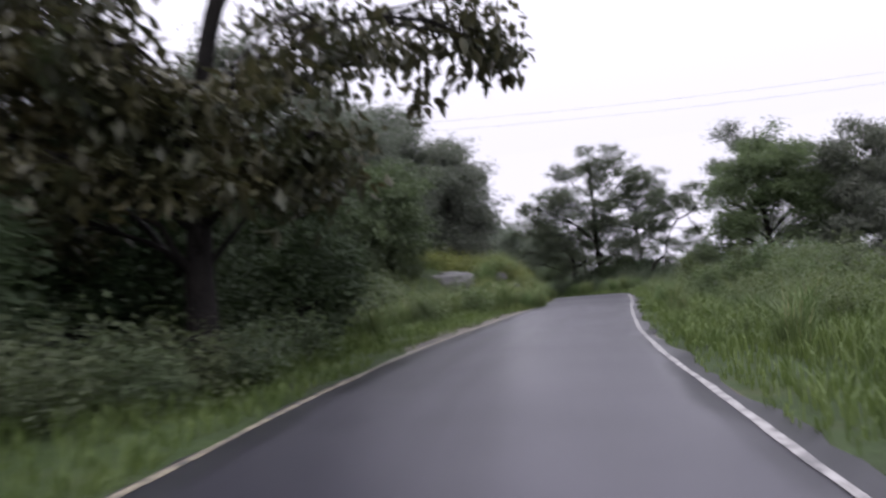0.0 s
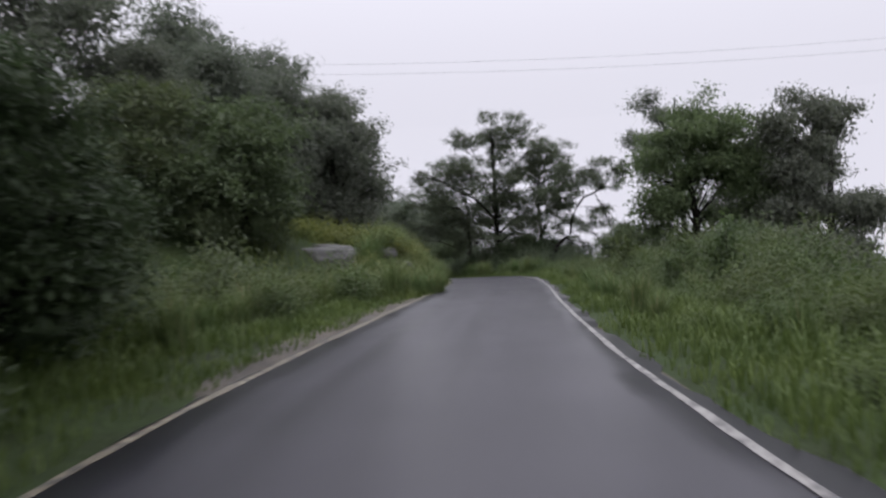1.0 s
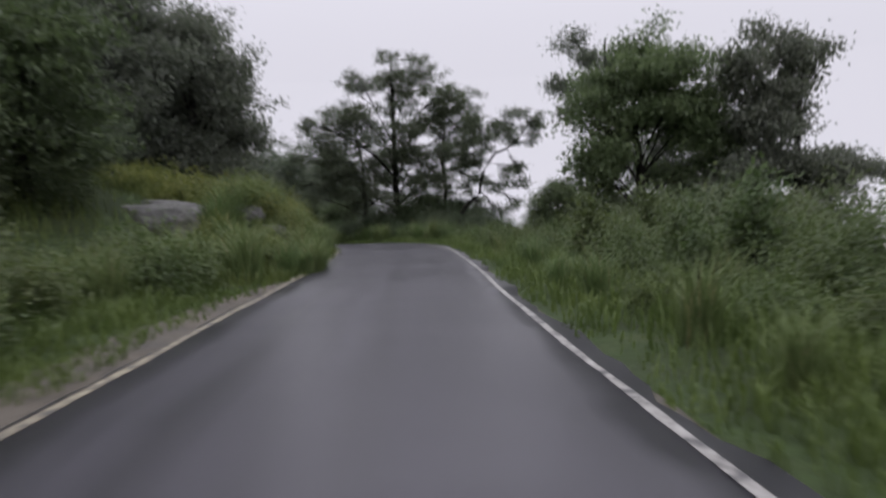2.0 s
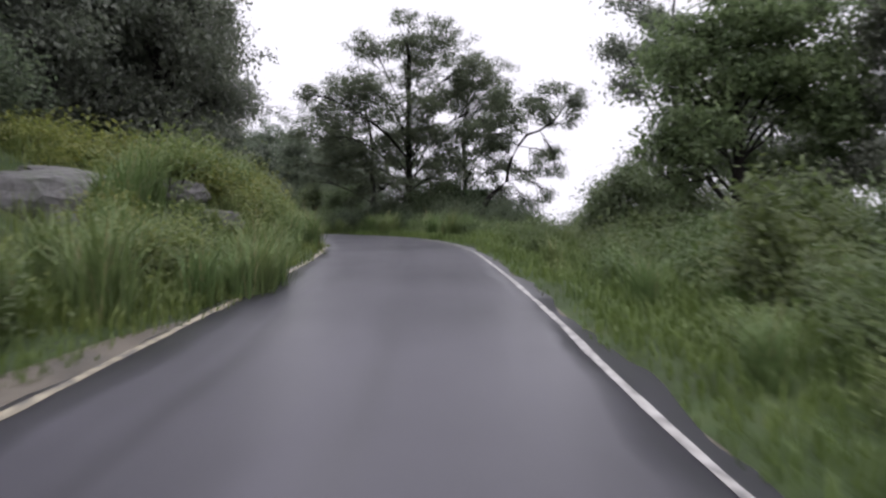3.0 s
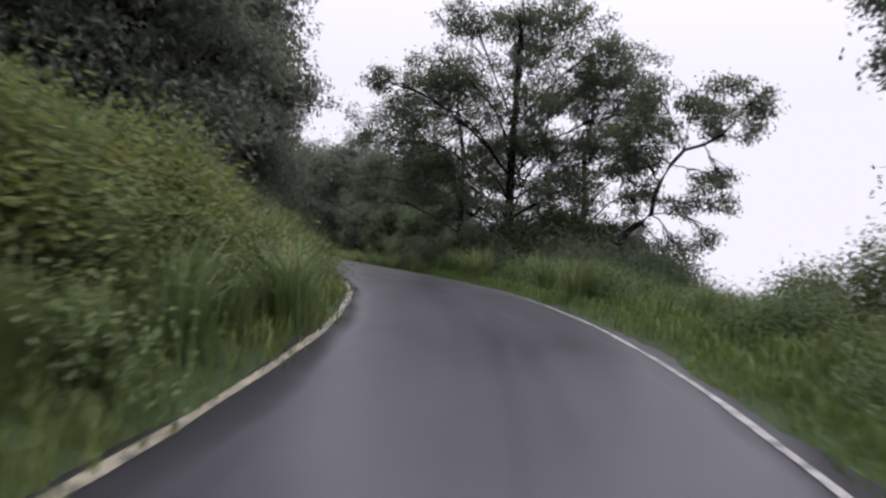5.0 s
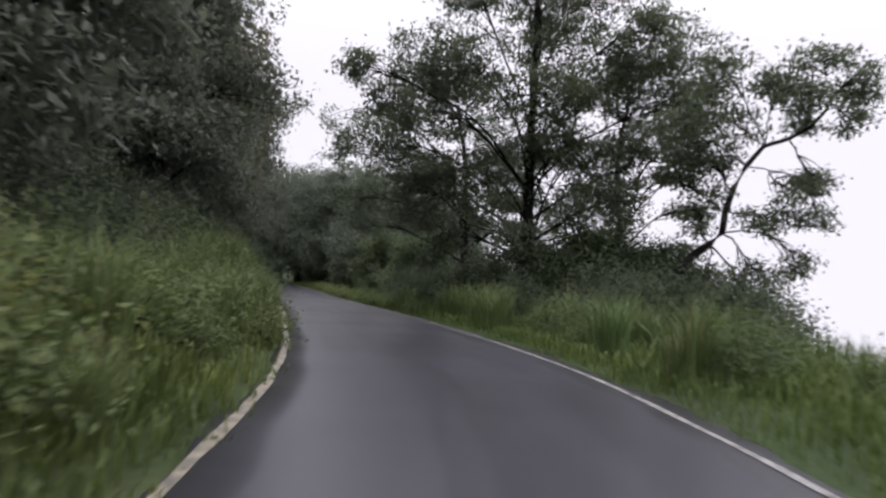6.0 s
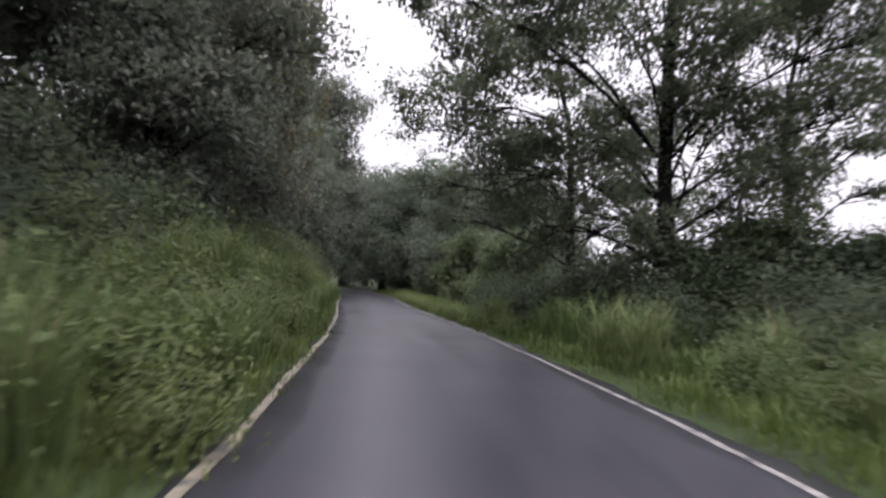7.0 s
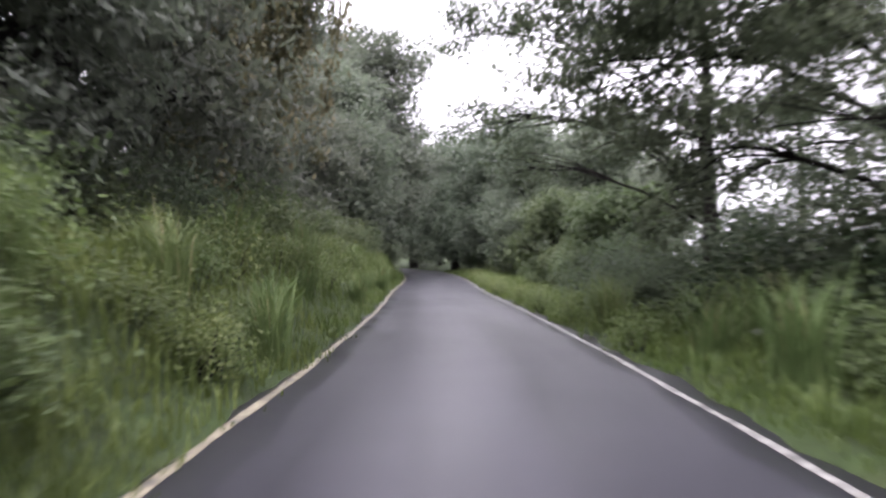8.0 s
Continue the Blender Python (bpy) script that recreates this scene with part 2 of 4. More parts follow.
def joined(pieces):
    vs, fs, k = [], [], 0
    for v, f in pieces:
        vs.append(v)
        fs.append(f + k)
        k += len(v)
    return np.concatenate(vs), np.concatenate(fs)


def curve_between(rng, a, b, n, sag, wander):
    u = np.linspace(0, 1, n)[:, None]
    p = np.asarray(a) * (1 - u) + np.asarray(b) * u
    p[:, 2] += sag * np.sin(np.pi * u[:, 0])
    w = np.cumsum(rng.normal(0, wander, (n, 3)), axis=0)
    return p + w * np.sin(np.pi * u) ** 0.7


def leaf_blades(rng, at, length, width, droop):
    """Folded leaves, each two triangles on a shared midrib, at the points given."""
    n = len(at)
    az = rng.uniform(0, 2 * np.pi, n)
    el = rng.normal(-droop, 0.5, n)
    d = np.stack([np.cos(az) * np.cos(el), np.sin(az) * np.cos(el), np.sin(el)], -1)
    s = np.stack([-np.sin(az), np.cos(az), rng.normal(0, 0.45, n)], -1)
    s /= np.linalg.norm(s, axis=1)[:, None]
    up = np.cross(d, s)
    ln = (length * rng.uniform(0.6, 1.25, n))[:, None]
    wd = (width * rng.uniform(0.7, 1.2, n))[:, None]
    tip = at + d * ln
    mid = at + d * ln * 0.45
    v = np.stack([at, mid + s * wd * 0.5 - up * wd * 0.15, tip, mid - s * wd * 0.5 - up * wd * 0.15], 1).reshape(-1, 3)
    k = np.arange(n)[:, None] * 4
    f = np.concatenate([k + [[0, 1, 2]], k + [[0, 2, 3]]], 1).reshape(-1, 3)
    return v, f


def full_lobes(lobes):
    """Lobes as centre and three half-widths; a lobe given by one radius is a little flattened."""
    return [tuple(q) if len(q) == 6 else (*q[:3], q[3], q[3], q[3] * 0.82) for q in lobes]


def clumps(rng, lobes, k, size=0.62):
    """Each lobe broken up into k smaller clumps about its middle; with the lobe that each belongs to."""
    out, of = [], []
    for i, (x, y, z, rx, ry, rz) in enumerate(lobes):
        d = rng.normal(0, 1, (k, 3))
        d *= (rng.uniform(0.4, 1.05, k) / np.linalg.norm(d, axis=1))[:, None]
        for q, g in zip(d, rng.uniform(0.75, 1.25, k) * size):
            out.append((x + q[0] * rx, y + q[1] * ry, z + q[2] * rz, rx * g * 1.1, ry * g * 1.1, rz * g * 0.8))
            of.append(i)
    return out, np.array(of)


def cluster_points(rng, lobes, spacing):
    """Centres of leaf sprays inside uneven lobes, denser towards the outside."""
    out, of = [], []
    for i, (x, y, z, rx, ry, rz) in enumerate(lobes):
        n = max(5, int(4.0 * (rx * ry + ry * rz + rx * rz) / spacing**2))
        d = rng.normal(0, 1, (n, 3))
        d /= np.linalg.norm(d, axis=1)[:, None]
        r = (0.25 + 0.75 * rng.random(n) ** 0.55) * (1 + 0.22 * np.sin(3 * d[:, 0] * 2 + i) * np.sin(2.5 * d[:, 2] * 2 + 2 * i))
        out.append(np.array([x, y, z]) + d * r[:, None] * np.array([rx, ry, rz]))
        of.append(np.full(n, i))
    return np.concatenate(out), np.concatenate(of)


def tree(name, label, seed, base, stem, lobes, leaf, spray, per, mat, radius=0.2, droop=0.35, spacing=0.8, category="tree", core=0.0, near=False, broken=0):
    """A tree: trunk through the points of stem with limbs to every lobe and twigs to the sprays, and a crown of single leaves.
    stem and lobes are measured from the foot of the trunk. broken: the clumps into which each lobe of the crown parts;
    such a tree has its limbs as pieces of their own."""
    rng = np.random.default_rng(seed)
    root = tagged(new(name), label, category)
    root.location = base
    lobes = full_lobes(lobes)
    stem = np.array([(0, 0, -0.4)] + list(stem), float)
    u = np.linspace(0, 1, 14) * (len(stem) - 1)
    line = np.stack([np.interp(u, np.arange(len(stem)), stem[:, i]) for i in range(3)], -1)
    line += rng.normal(0, 0.035, line.shape) * np.linspace(0, 1, 14)[:, None]
    rad = radius * (1 - 0.72 * np.linspace(0, 1, 14)) + radius * 0.45 * np.exp(-np.linspace(0, 1, 14) * 9)
    pieces, limbs = [tube(line, rad, 10)], []
    if broken:
        small, owner = clumps(rng, lobes, broken)
        at, of = cluster_points(rng, small, spacing)
        of = owner[of]
    else:
        at, of = cluster_points(rng, lobes, spacing)
    for i, lb in enumerate(lobes):
        c = np.array(lb[:3])
        if near:
            k = min(max(int(np.argmin(np.linalg.norm(line - c, axis=1))), 5), 13)
        else:
            k = int(np.argmin(np.abs(line[:, 2] - c[2] * 0.62) + 0.3 * np.linalg.norm(line[:, :2] - c[:2], axis=1)))
            k = min(max(k, 3), 12)
        limb = curve_between(rng, line[k], c, 9, 0.12 * np.linalg.norm(c - line[k]), 0.05)
        mine = [tube(limb, np.linspace(rad[k] * (0.28 if broken else 0.5), 0.018, 9), 6)]
        ends = at[of == i]
        for q in ends[rng.permutation(len(ends))[: min(len(ends), 12)]]:
            j = rng.integers(4, 9)
            tw = curve_between(rng, limb[j], q, 5, 0.1, 0.03)
            mine.append(tube(tw, np.linspace(0.022, 0.006, 5), 3))
        if broken:
            limbs.append(joined(mine))
        else:
            pieces += mine
    v, f = joined(pieces)
    trunk = part("trunk", mesh_of("trunk", v, f, M_BARK, True), root, "dark wet bark")
    for v, f in limbs:
        part("limb", mesh_of("limb", v, f, M_BARK, True), trunk)
    n = len(at) * per
    p = np.repeat(at, per, axis=0) + rng.normal(0, 1, (n, 3)) * np.array([spray, spray, spray * 0.6])
    v, f = leaf_blades(rng, p, leaf, leaf * 0.5, droop)
    if core:
        inner = []
        for x, y, z, rx, ry, rz in lobes:
            k = int(core * (rx * ry + ry * rz + rx * rz) * 42)
            d = rng.normal(0, 1, (k, 3))
            d *= (0.78 * rng.random(k) ** 0.5 / np.linalg.norm(d, axis=1))[:, None]
            inner.append(np.array([x, y, z]) + d * np.array([rx, ry, rz]))
        v, f = joined([(v, f), leaf_blades(rng, np.concatenate(inner), 0.37, 0.21, droop)])
    part("crown", mesh_of("crown", v, f, mat), root)
    return root


def random_lobes(rng, height, spread, low, n):
    """Lobes of a rounded, uneven crown between the heights low and height."""
    out = [(0, 0, height - spread * 0.4, spread * 0.55, spread * 0.55, spread * 0.4)]
    for i in range(n):
        u = (i + 0.5) / n
        z = low + (height - low) * (0.12 + 0.72 * u)
        a = i * 2.4 + rng.uniform(-0.4, 0.4)
        r = spread * (0.62 - 0.3 * abs(u - 0.35)) * rng.uniform(0.75, 1.15)
        s = spread * rng.uniform(0.42, 0.58)
        out.append((math.cos(a) * r, math.sin(a) * r, z, s, s, s * 0.72))
    return out


def on_land(x, y):
    return (x, y, float(land(x, y)))


def turned(x, y, angle, size, lift=0.0):
    z = float(land(x, y)) + lift
    return Matrix.LocRotScale((x, y, z), Euler((0, 0, angle)), (size, size, size))


# ---------------- ground, road, distance ----------------
def stations(lo, hi, fine, out, grow):
    a = list(np.arange(lo, hi + 1e-6, fine))
    s = fine
    while a[-1] < out:
        s *= grow
        a.append(a[-1] + s)
    s = fine
    while a[0] > -out:
        s *= grow
        a.insert(0, a[0] - s)
    return np.array(a)


gx, gy = stations(-14, 30, 0.45, 900, 1.22), stations(-6, 112, 0.6, 900, 1.25)
GX, GY = np.meshgrid(gx, gy, indexing="ij")
GZ = land(GX, GY)
ground = new("ground", mesh_of("ground", np.stack([GX, GY, GZ], -1).reshape(-1, 3), grid_faces(len(gx), len(gy))[:, ::-1], M_SOIL, True))
tagged(ground, "wet hillside ground with moss and low weeds", "ground", kind="structure")


def ribbon(name, y0, y1, inner, outer, lift, mat, n, thick=0.0):
    """A strip that follows the road between two distances from its middle line."""
    ys = np.linspace(y0, y1, n)
    cx, hw, z = road_x(ys), road_half(ys), road_z(ys)
    lo, hi = inner(ys, hw), outer(ys, hw)
    cols = 9 if thick else 3
    u = np.linspace(0, 1, cols)
    X = cx[:, None] + lo[:, None] * (1 - u) + hi[:, None] * u
    camber = -0.02 * np.abs(lo[:, None] * (1 - u) + hi[:, None] * u) / 2 if thick else -0.02 * np.abs((lo + hi)[:, None] / 2) / 2 * np.ones(cols)
    Z = z[:, None] + lift + camber
    top = np.stack([X, np.repeat(ys[:, None], cols, 1), Z], -1)
    if thick:
        rim = top[:, [0, -1]].copy()
        rim[:, :, 2] -= thick
        top = np.concatenate([rim[:, :1], top, rim[:, 1:]], 1)
    me = mesh_of(name, top.reshape(-1, 3), grid_faces(n, top.shape[1])[:, ::-1], mat, True)
    k = top.shape[1]
    idx = np.zeros(len(me.loops), np.int32)
    me.loops.foreach_get("vertex_index", idx)
    uv = np.stack([(idx % k) / (k - 1), (idx // k) / (n - 1)], -1).astype(np.float32)
    me.uv_layers.new(name="along").data.foreach_set("uv", uv.ravel())
    return new(name, me)


def edge_wobble(ys, k):
    return 0.06 * np.sin(ys * 1.3 + k) + 0.04 * np.sin(ys * 3.1 + 2 * k) + 0.025 * np.sin(ys * 7.7 + k)


tagged(ribbon("road", -28, 128, lambda y, h: -h - 0.1 + edge_wobble(y, 0) * 0.8, lambda y, h: h + 0.22 + edge_wobble(y, 2), 0.01, M_ASPHALT, 420, 0.07),
       "narrow wet dark grey asphalt road with ragged edges", "road", kind="structure")
tagged(ribbon("edge_line", -28, 126, lambda y, h: h - 0.038 + 0.14 * edge_wobble(y, 5), lambda y, h: h + 0.04 + 0.14 * edge_wobble(y, 6), 0.016, M_LINE_W, 400),
       "worn white edge line painted on the asphalt", "road marking", kind="structure")
tagged(ribbon("edge_line", -28, 126, lambda y, h: -h - 0.05 + 0.18 * edge_wobble(y, 7), lambda y, h: -h + 0.045 + 0.18 * edge_wobble(y, 8), 0.016, M_LINE_Y, 400),
       "faded cream edge line painted on the asphalt", "road marking", kind="structure")


def verge(name, side, y0, y1, w0, seed, label):
    ys = np.linspace(y0, y1, 160)
    u = np.linspace(0, 1, 6)
    end = np.sin(np.pi * np.linspace(0, 1, 160)) ** 0.5
    wid = (w0 + 1.6 * np.abs(edge_wobble(ys, seed)) * w0 + 0.05) * end + 0.05
    off = road_half(ys)[:, None] + 0.02 + wid[:, None] * u
    X = road_x(ys)[:, None] + side * off
    Y = np.repeat(ys[:, None], 6, 1)
    Z = land(X, Y) + 0.035 - 0.05 * u**3
    Z[:, 0] = road_z(ys) - 0.03
    f = grid_faces(160, 6)
    ob = new(name, mesh_of(name, np.stack([X, Y, Z], -1).reshape(-1, 3), f[:, ::-1] if side > 0 else f, M_SHOULDER, True))
    tagged(ob, label, "road shoulder", kind="structure")


verge("shoulder", -1, 13, 27, 0.75, 1.0, "strip of wet brown earth and gravel beside the road")
verge("shoulder", 1, -20, 60, 0.1, 2.0, "narrow strip of gravel and soil beside the road")

# added cylinder at 500 m; its glow stands in for far mist
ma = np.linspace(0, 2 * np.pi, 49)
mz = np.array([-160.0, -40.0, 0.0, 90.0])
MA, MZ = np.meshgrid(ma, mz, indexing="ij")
mist = new("backdrop", mesh_of("backdrop", np.stack([MA * 0 + 500 * np.cos(MA), 40 + 500 * np.sin(MA), MZ], -1).reshape(-1, 3), grid_faces(49, 4), M_MIST_GLOW, True))
tagged(mist, "glowing sky-coloured backdrop in place of the rain mist that closes off the valley", "mist", kind="structure")

# ---------------- the roadside tree with overhanging boughs ----------------
NEAR_TREE = tree("broadleaf_tree", "dark broad-leaved tree with boughs hanging over the road", 11, on_land(-3.1, 9.2),
     [(0.0, 0, 1.2), (0.05, 0, 2.6), (0.3, -0.1, 4.0), (0.6, 0, 5.6), (0.5, 0.2, 7.2)],
     [(0.6, 0.2, 6.3, 2.2, 1.8, 1.2), (3.4, 4.1, 5.65, 1.4, 0.9, 0.5), (1.4, 3.8, 6.0, 1.2, 0.8, 0.4), (4.4, 4.2, 5.4, 0.5, 0.6, 0.3), (-2.3, -0.3, 5.4, 1.9, 1.6, 1.5),
      (-2.6, 0.4, 2.7, 1.4, 1.2, 1.2), (-4.2, -0.5, 3.4, 1.6, 1.5, 1.8)] +
     [(0.1, -0.3, 3.5, 0.7), (0.8, -0.8, 3.3, 0.6), (-0.4, -0.3, 3.2, 0.7), (1.2, -0.3, 2.9, 0.7), (1.7, -0.8, 3.0, 0.5), (-0.7, -0.7, 3.4, 0.6), (-1.6, 0.0, 3.6, 0.8),
      (-2.0, -0.2, 4.1, 0.8), (-1.4, -0.9, 4.4, 0.7), (-1.1, -0.7, 4.8, 0.6), (-1.7, -0.9, 2.9, 0.6), (1.5, 0.1, 2.6, 0.6), (-0.8, -0.9, 4.0, 0.4),
      (-1.9, 0.1, 2.3, 0.5), (1.0, 0.6, 4.4, 0.8), (2.2, 0.8, 4.3, 0.6),
      (0.05, -0.8, 2.8, 0.55), (-0.6, -0.8, 2.6, 0.5), (0.6, -0.8, 2.6, 0.5), (-0.2, -0.9, 3.7, 0.5), (-1.9, -0.6, 4.8, 1.0), (-2.7, -0.4, 4.4, 1.0), (-3.2, 0.2, 5.6, 1.2)],
     0.26, 0.24, 12, M_LEAF_NEAR, 0.2, 0.7, 0.72, broken=4)


def leaf_mesh(name, length, width, curl):
    """A broad pointed leaf, folded along its midrib and curling down to the tip."""
    u = np.array([0.0, 0.18, 0.45, 0.75, 1.0])
    half = np.array([0.04, 0.36, 0.5, 0.3, 0.0]) * width
    z = -curl * length * u**2
    rib = np.stack([u * length, 0 * u, z], -1)
    lft = rib + np.stack([0 * u, half, half * 0.3], -1)
    rgt = rib + np.stack([0 * u, -half, half * 0.3], -1)
    v = np.concatenate([rib, lft, rgt])
    f = []
    for i in range(4):
        f += [(i, i + 1, 6 + i), (i, 6 + i, 5 + i), (i, 11 + i, i + 1), (i, 10 + i, 11 + i)]
    return mesh_of(name, v, f, M_LEAF_NEAR, True)


def bough_leaves(owner, lobes, n, seed):
    """Single hanging leaves at the outside of the boughs that reach over the road."""
    rng = np.random.default_rng(seed)
    kinds = [leaf_mesh("leaf", 0.36, 0.19, 0.3), leaf_mesh("leaf", 0.3, 0.17, 0.5), leaf_mesh("leaf", 0.25, 0.14, 0.2)]
    at, of = cluster_points(rng, lobes, 0.6)
    at = at[rng.permutation(len(at))]
    for i in range(n):
        c = at[i % len(at)] + rng.normal(0, 0.16, 3)
        leaf = new("leaf", kinds[i % 3])
        leaf.parent = owner
        leaf.location = c
        leaf.rotation_euler = (rng.normal(0, 0.5), rng.uniform(0.2, 1.3), rng.uniform(0, 6.28))


bough_leaves(next(c for c in NEAR_TREE.children if c.name.startswith("crown")), [(3.4, 4.1, 5.55, 1.5, 0.9, 0.55), (4.4, 4.2, 5.2, 0.6, 0.6, 0.4), (3.0, 4.3, 4.75, 0.25, 0.3, 0.5), (1.6, 3.8, 5.7, 1.2, 0.8, 0.5)], 290, 12)

# ---------------- trees of the bend, beyond the valley side of the road ----------------
tree("bend_tree", "tall open-crowned tree on the outside of the bend", 21, on_land(13.2, 59.8),
     [(0.0, 0, 1.5), (-0.15, 0, 3.5), (-0.3, -0.4, 6.2), (-0.4, -0.6, 8.5), (-0.4, -0.6, 10.6)],
     [(-2.9, -1.2, 10.5, 1.4), (-0.5, -1.1, 11.4, 1.2), (2.0, 0.7, 11.3, 1.7), (3.1, -1.8, 9.9, 1.4), (5.0, -0.1, 9.4, 1.1), (-0.3, 0.4, 9.6, 1.8), (-3.2, -1.5, 8.4, 1.6), (-4.9, -1.9, 7.1, 1.2)] +
     [(-6.2, -1.2, 7.7, 0.6), (2.5, 0.1, 8.8, 1.7), (4.7, -0.2, 7.5, 1.4), (-1.3, -1.6, 7.1, 1.7), (-3.6, -0.6, 6.6, 1.6), (-5.0, 0.2, 5.5, 1.3), (1.4, -0.7, 6.5, 1.7), (-2.0, 0.1, 5.0, 1.8),
      (-4.0, 1.2, 4.2, 1.3), (0.5, -0.6, 4.6, 1.7), (2.6, -0.8, 4.4, 1.3), (-1.4, -1.5, 2.9, 1.3), (-3.0, 0.4, 2.8, 1.1), (1.7, -0.4, 3.0, 1.4), (0.9, -1.6, 1.7, 1.0), (4.0, -0.6, 5.6, 1.3),
      (0.2, -1.2, 5.8, 1.2)],
     0.16, 0.19, 38, M_LEAF_GREY, 0.25, 0.5, 0.74, broken=5)
tree("bend_tree", "tall tree whose low boughs reach over the road", 22, on_land(12.2, 66.4),
     [(0.0, 0, 1.5), (-0.05, 0, 3.5), (-0.15, -0.1, 5.6), (-0.7, -0.2, 8.6)],
     [(-1.6, 0.2, 9.2, 2.2, 1.8, 1.2), (-4.0, -0.3, 8.1, 1.8, 1.6, 1.1), (-5.1, -0.6, 6.2, 1.0, 1.2, 0.7), (-2.6, 0.1, 6.2, 1.7, 1.5, 0.9),
      (-4.3, 0.4, 4.6, 1.4, 1.3, 0.6), (0.8, 0.0, 6.2, 1.6, 1.5, 0.9), (-2.2, 0.3, 3.9, 1.3, 1.2, 0.5), (-3.2, 0.3, 7.1, 1.6, 1.4, 0.9), (0.4, 0.4, 8.0, 1.6, 1.4, 0.9), (-0.6, 0.2, 4.6, 1.5, 1.3, 0.7), (-3.9, 0.4, 3.4, 1.0, 1.0, 0.45),
      (2.0, 0.0, 5.2, 1.5, 1.3, 0.8), (3.2, 0.2, 3.9, 1.3, 1.2, 0.7), (1.3, -0.2, 3.6, 1.2, 1.0, 0.6), (2.7, 0.1, 6.7, 1.4, 1.2, 0.8)],
     0.16, 0.18, 32, M_LEAF_GREY, 0.22, 0.5, 0.84, broken=4)
tree("bend_tree", "open tree standing behind the others at the bend", 24, on_land(17.0, 62.0),
     [(0.1, 0, 1.8), (0.2, 0.1, 4.0), (0.0, 0.1, 6.5), (0.2, 0, 9.0)],
     [(0.0, 0.7, 11.0, 1.1), (0.8, -1.2, 10.0, 1.0), (2.6, -0.2, 9.3, 0.9), (-1.0, -0.1, 9.0, 0.9), (0.2, -1.2, 8.1, 0.9), (1.4, -1.6, 7.2, 0.8), (0.3, 0.7, 7.1, 0.9), (-1.2, -1.2, 5.3, 0.8), (1.1, -1.1, 5.7, 0.8),
      (0.7, 0.5, 4.4, 0.9), (-0.7, -0.4, 3.4, 0.9), (1.1, -0.7, 2.9, 0.9), (0.4, 0.2, 1.7, 0.9), (2.4, -0.6, 6.3, 0.8), (2.8, -0.6, 4.8, 0.7), (2.4, -0.8, 3.4, 0.7), (3.3, -0.4, 7.8, 0.7), (2.4, -0.4, 2.2, 1.0)],
     0.16, 0.18, 30, M_LEAF_GREY, 0.19, 0.5, 0.74, broken=5)
tree("bend_tree", "slim tree in the undergrowth behind the bend", 25, on_land(15.4, 70.0),
     [(0.1, 0, 1.8), (0.2, 0.1, 4.0), (0.0, 0.1, 6.5)],
     [(0.0, 0, 7.4, 1.7, 1.5, 1.0), (1.4, 0.2, 5.8, 1.5, 1.4, 0.9), (-1.5, 0.1, 5.4, 1.5, 1.4, 0.9), (0.4, -0.3, 4.0, 1.6, 1.4, 0.8), (-1.0, 0.3, 2.6, 1.4, 1.3, 0.7)],
     0.17, 0.2, 50, M_LEAF_GREY, 0.13, 0.5, 0.84, broken=4)
tree("crooked_tree", "crooked tree with a sharply bent bough against the mist", 23, on_land(15.3, 54.4),
     [(0.2, 0.2, 0.8), (0.57, 0.4, 1.6), (1.2, 0.4, 2.3), (1.86, 0.4, 2.7), (1.92, 0.4, 3.46), (2.31, 0.4, 4.38), (2.99, 0.4, 5.33), (4.07, 0.4, 5.7), (4.9, 0.4, 6.5)],
     [(2.8, -0.2, 6.6, 1.0), (3.6, 0.3, 7.2, 0.8), (4.3, 0.0, 7.6, 0.7), (6.0, 0.6, 7.3, 0.6), (5.2, 0.2, 7.1, 0.7), (4.3, 0.5, 6.1, 0.5), (1.3, -0.2, 7.2, 0.8), (1.7, 0.3, 4.4, 0.8), (1.0, 0.4, 5.0, 0.8), (3.6, -0.1, 4.0, 0.7),
      (0.3, 0.2, 5.9, 0.9), (5.5, 0.3, 6.2, 0.6), (3.0, 0.1, 3.2, 0.7), (0.6, 0.3, 4.0, 0.7),
      (4.8, 0.6, 3.4, 0.5), (4.4, -0.1, 4.4, 0.35), (0.9, 0.2, 3.1, 0.5), (2.6, 0.4, 1.8, 0.85), (3.1, 0.3, 0.8, 0.8), (1.5, 0.5, 1.0, 0.85), (0.3, 0.7, 0.6, 0.7), (2.0, 0.3, 5.8, 0.7), (3.9, 0.2, 2.2, 0.6)],
     0.16, 0.18, 26, M_LEAF_GREY, 0.14, 0.5, 0.58, near=True, broken=4)

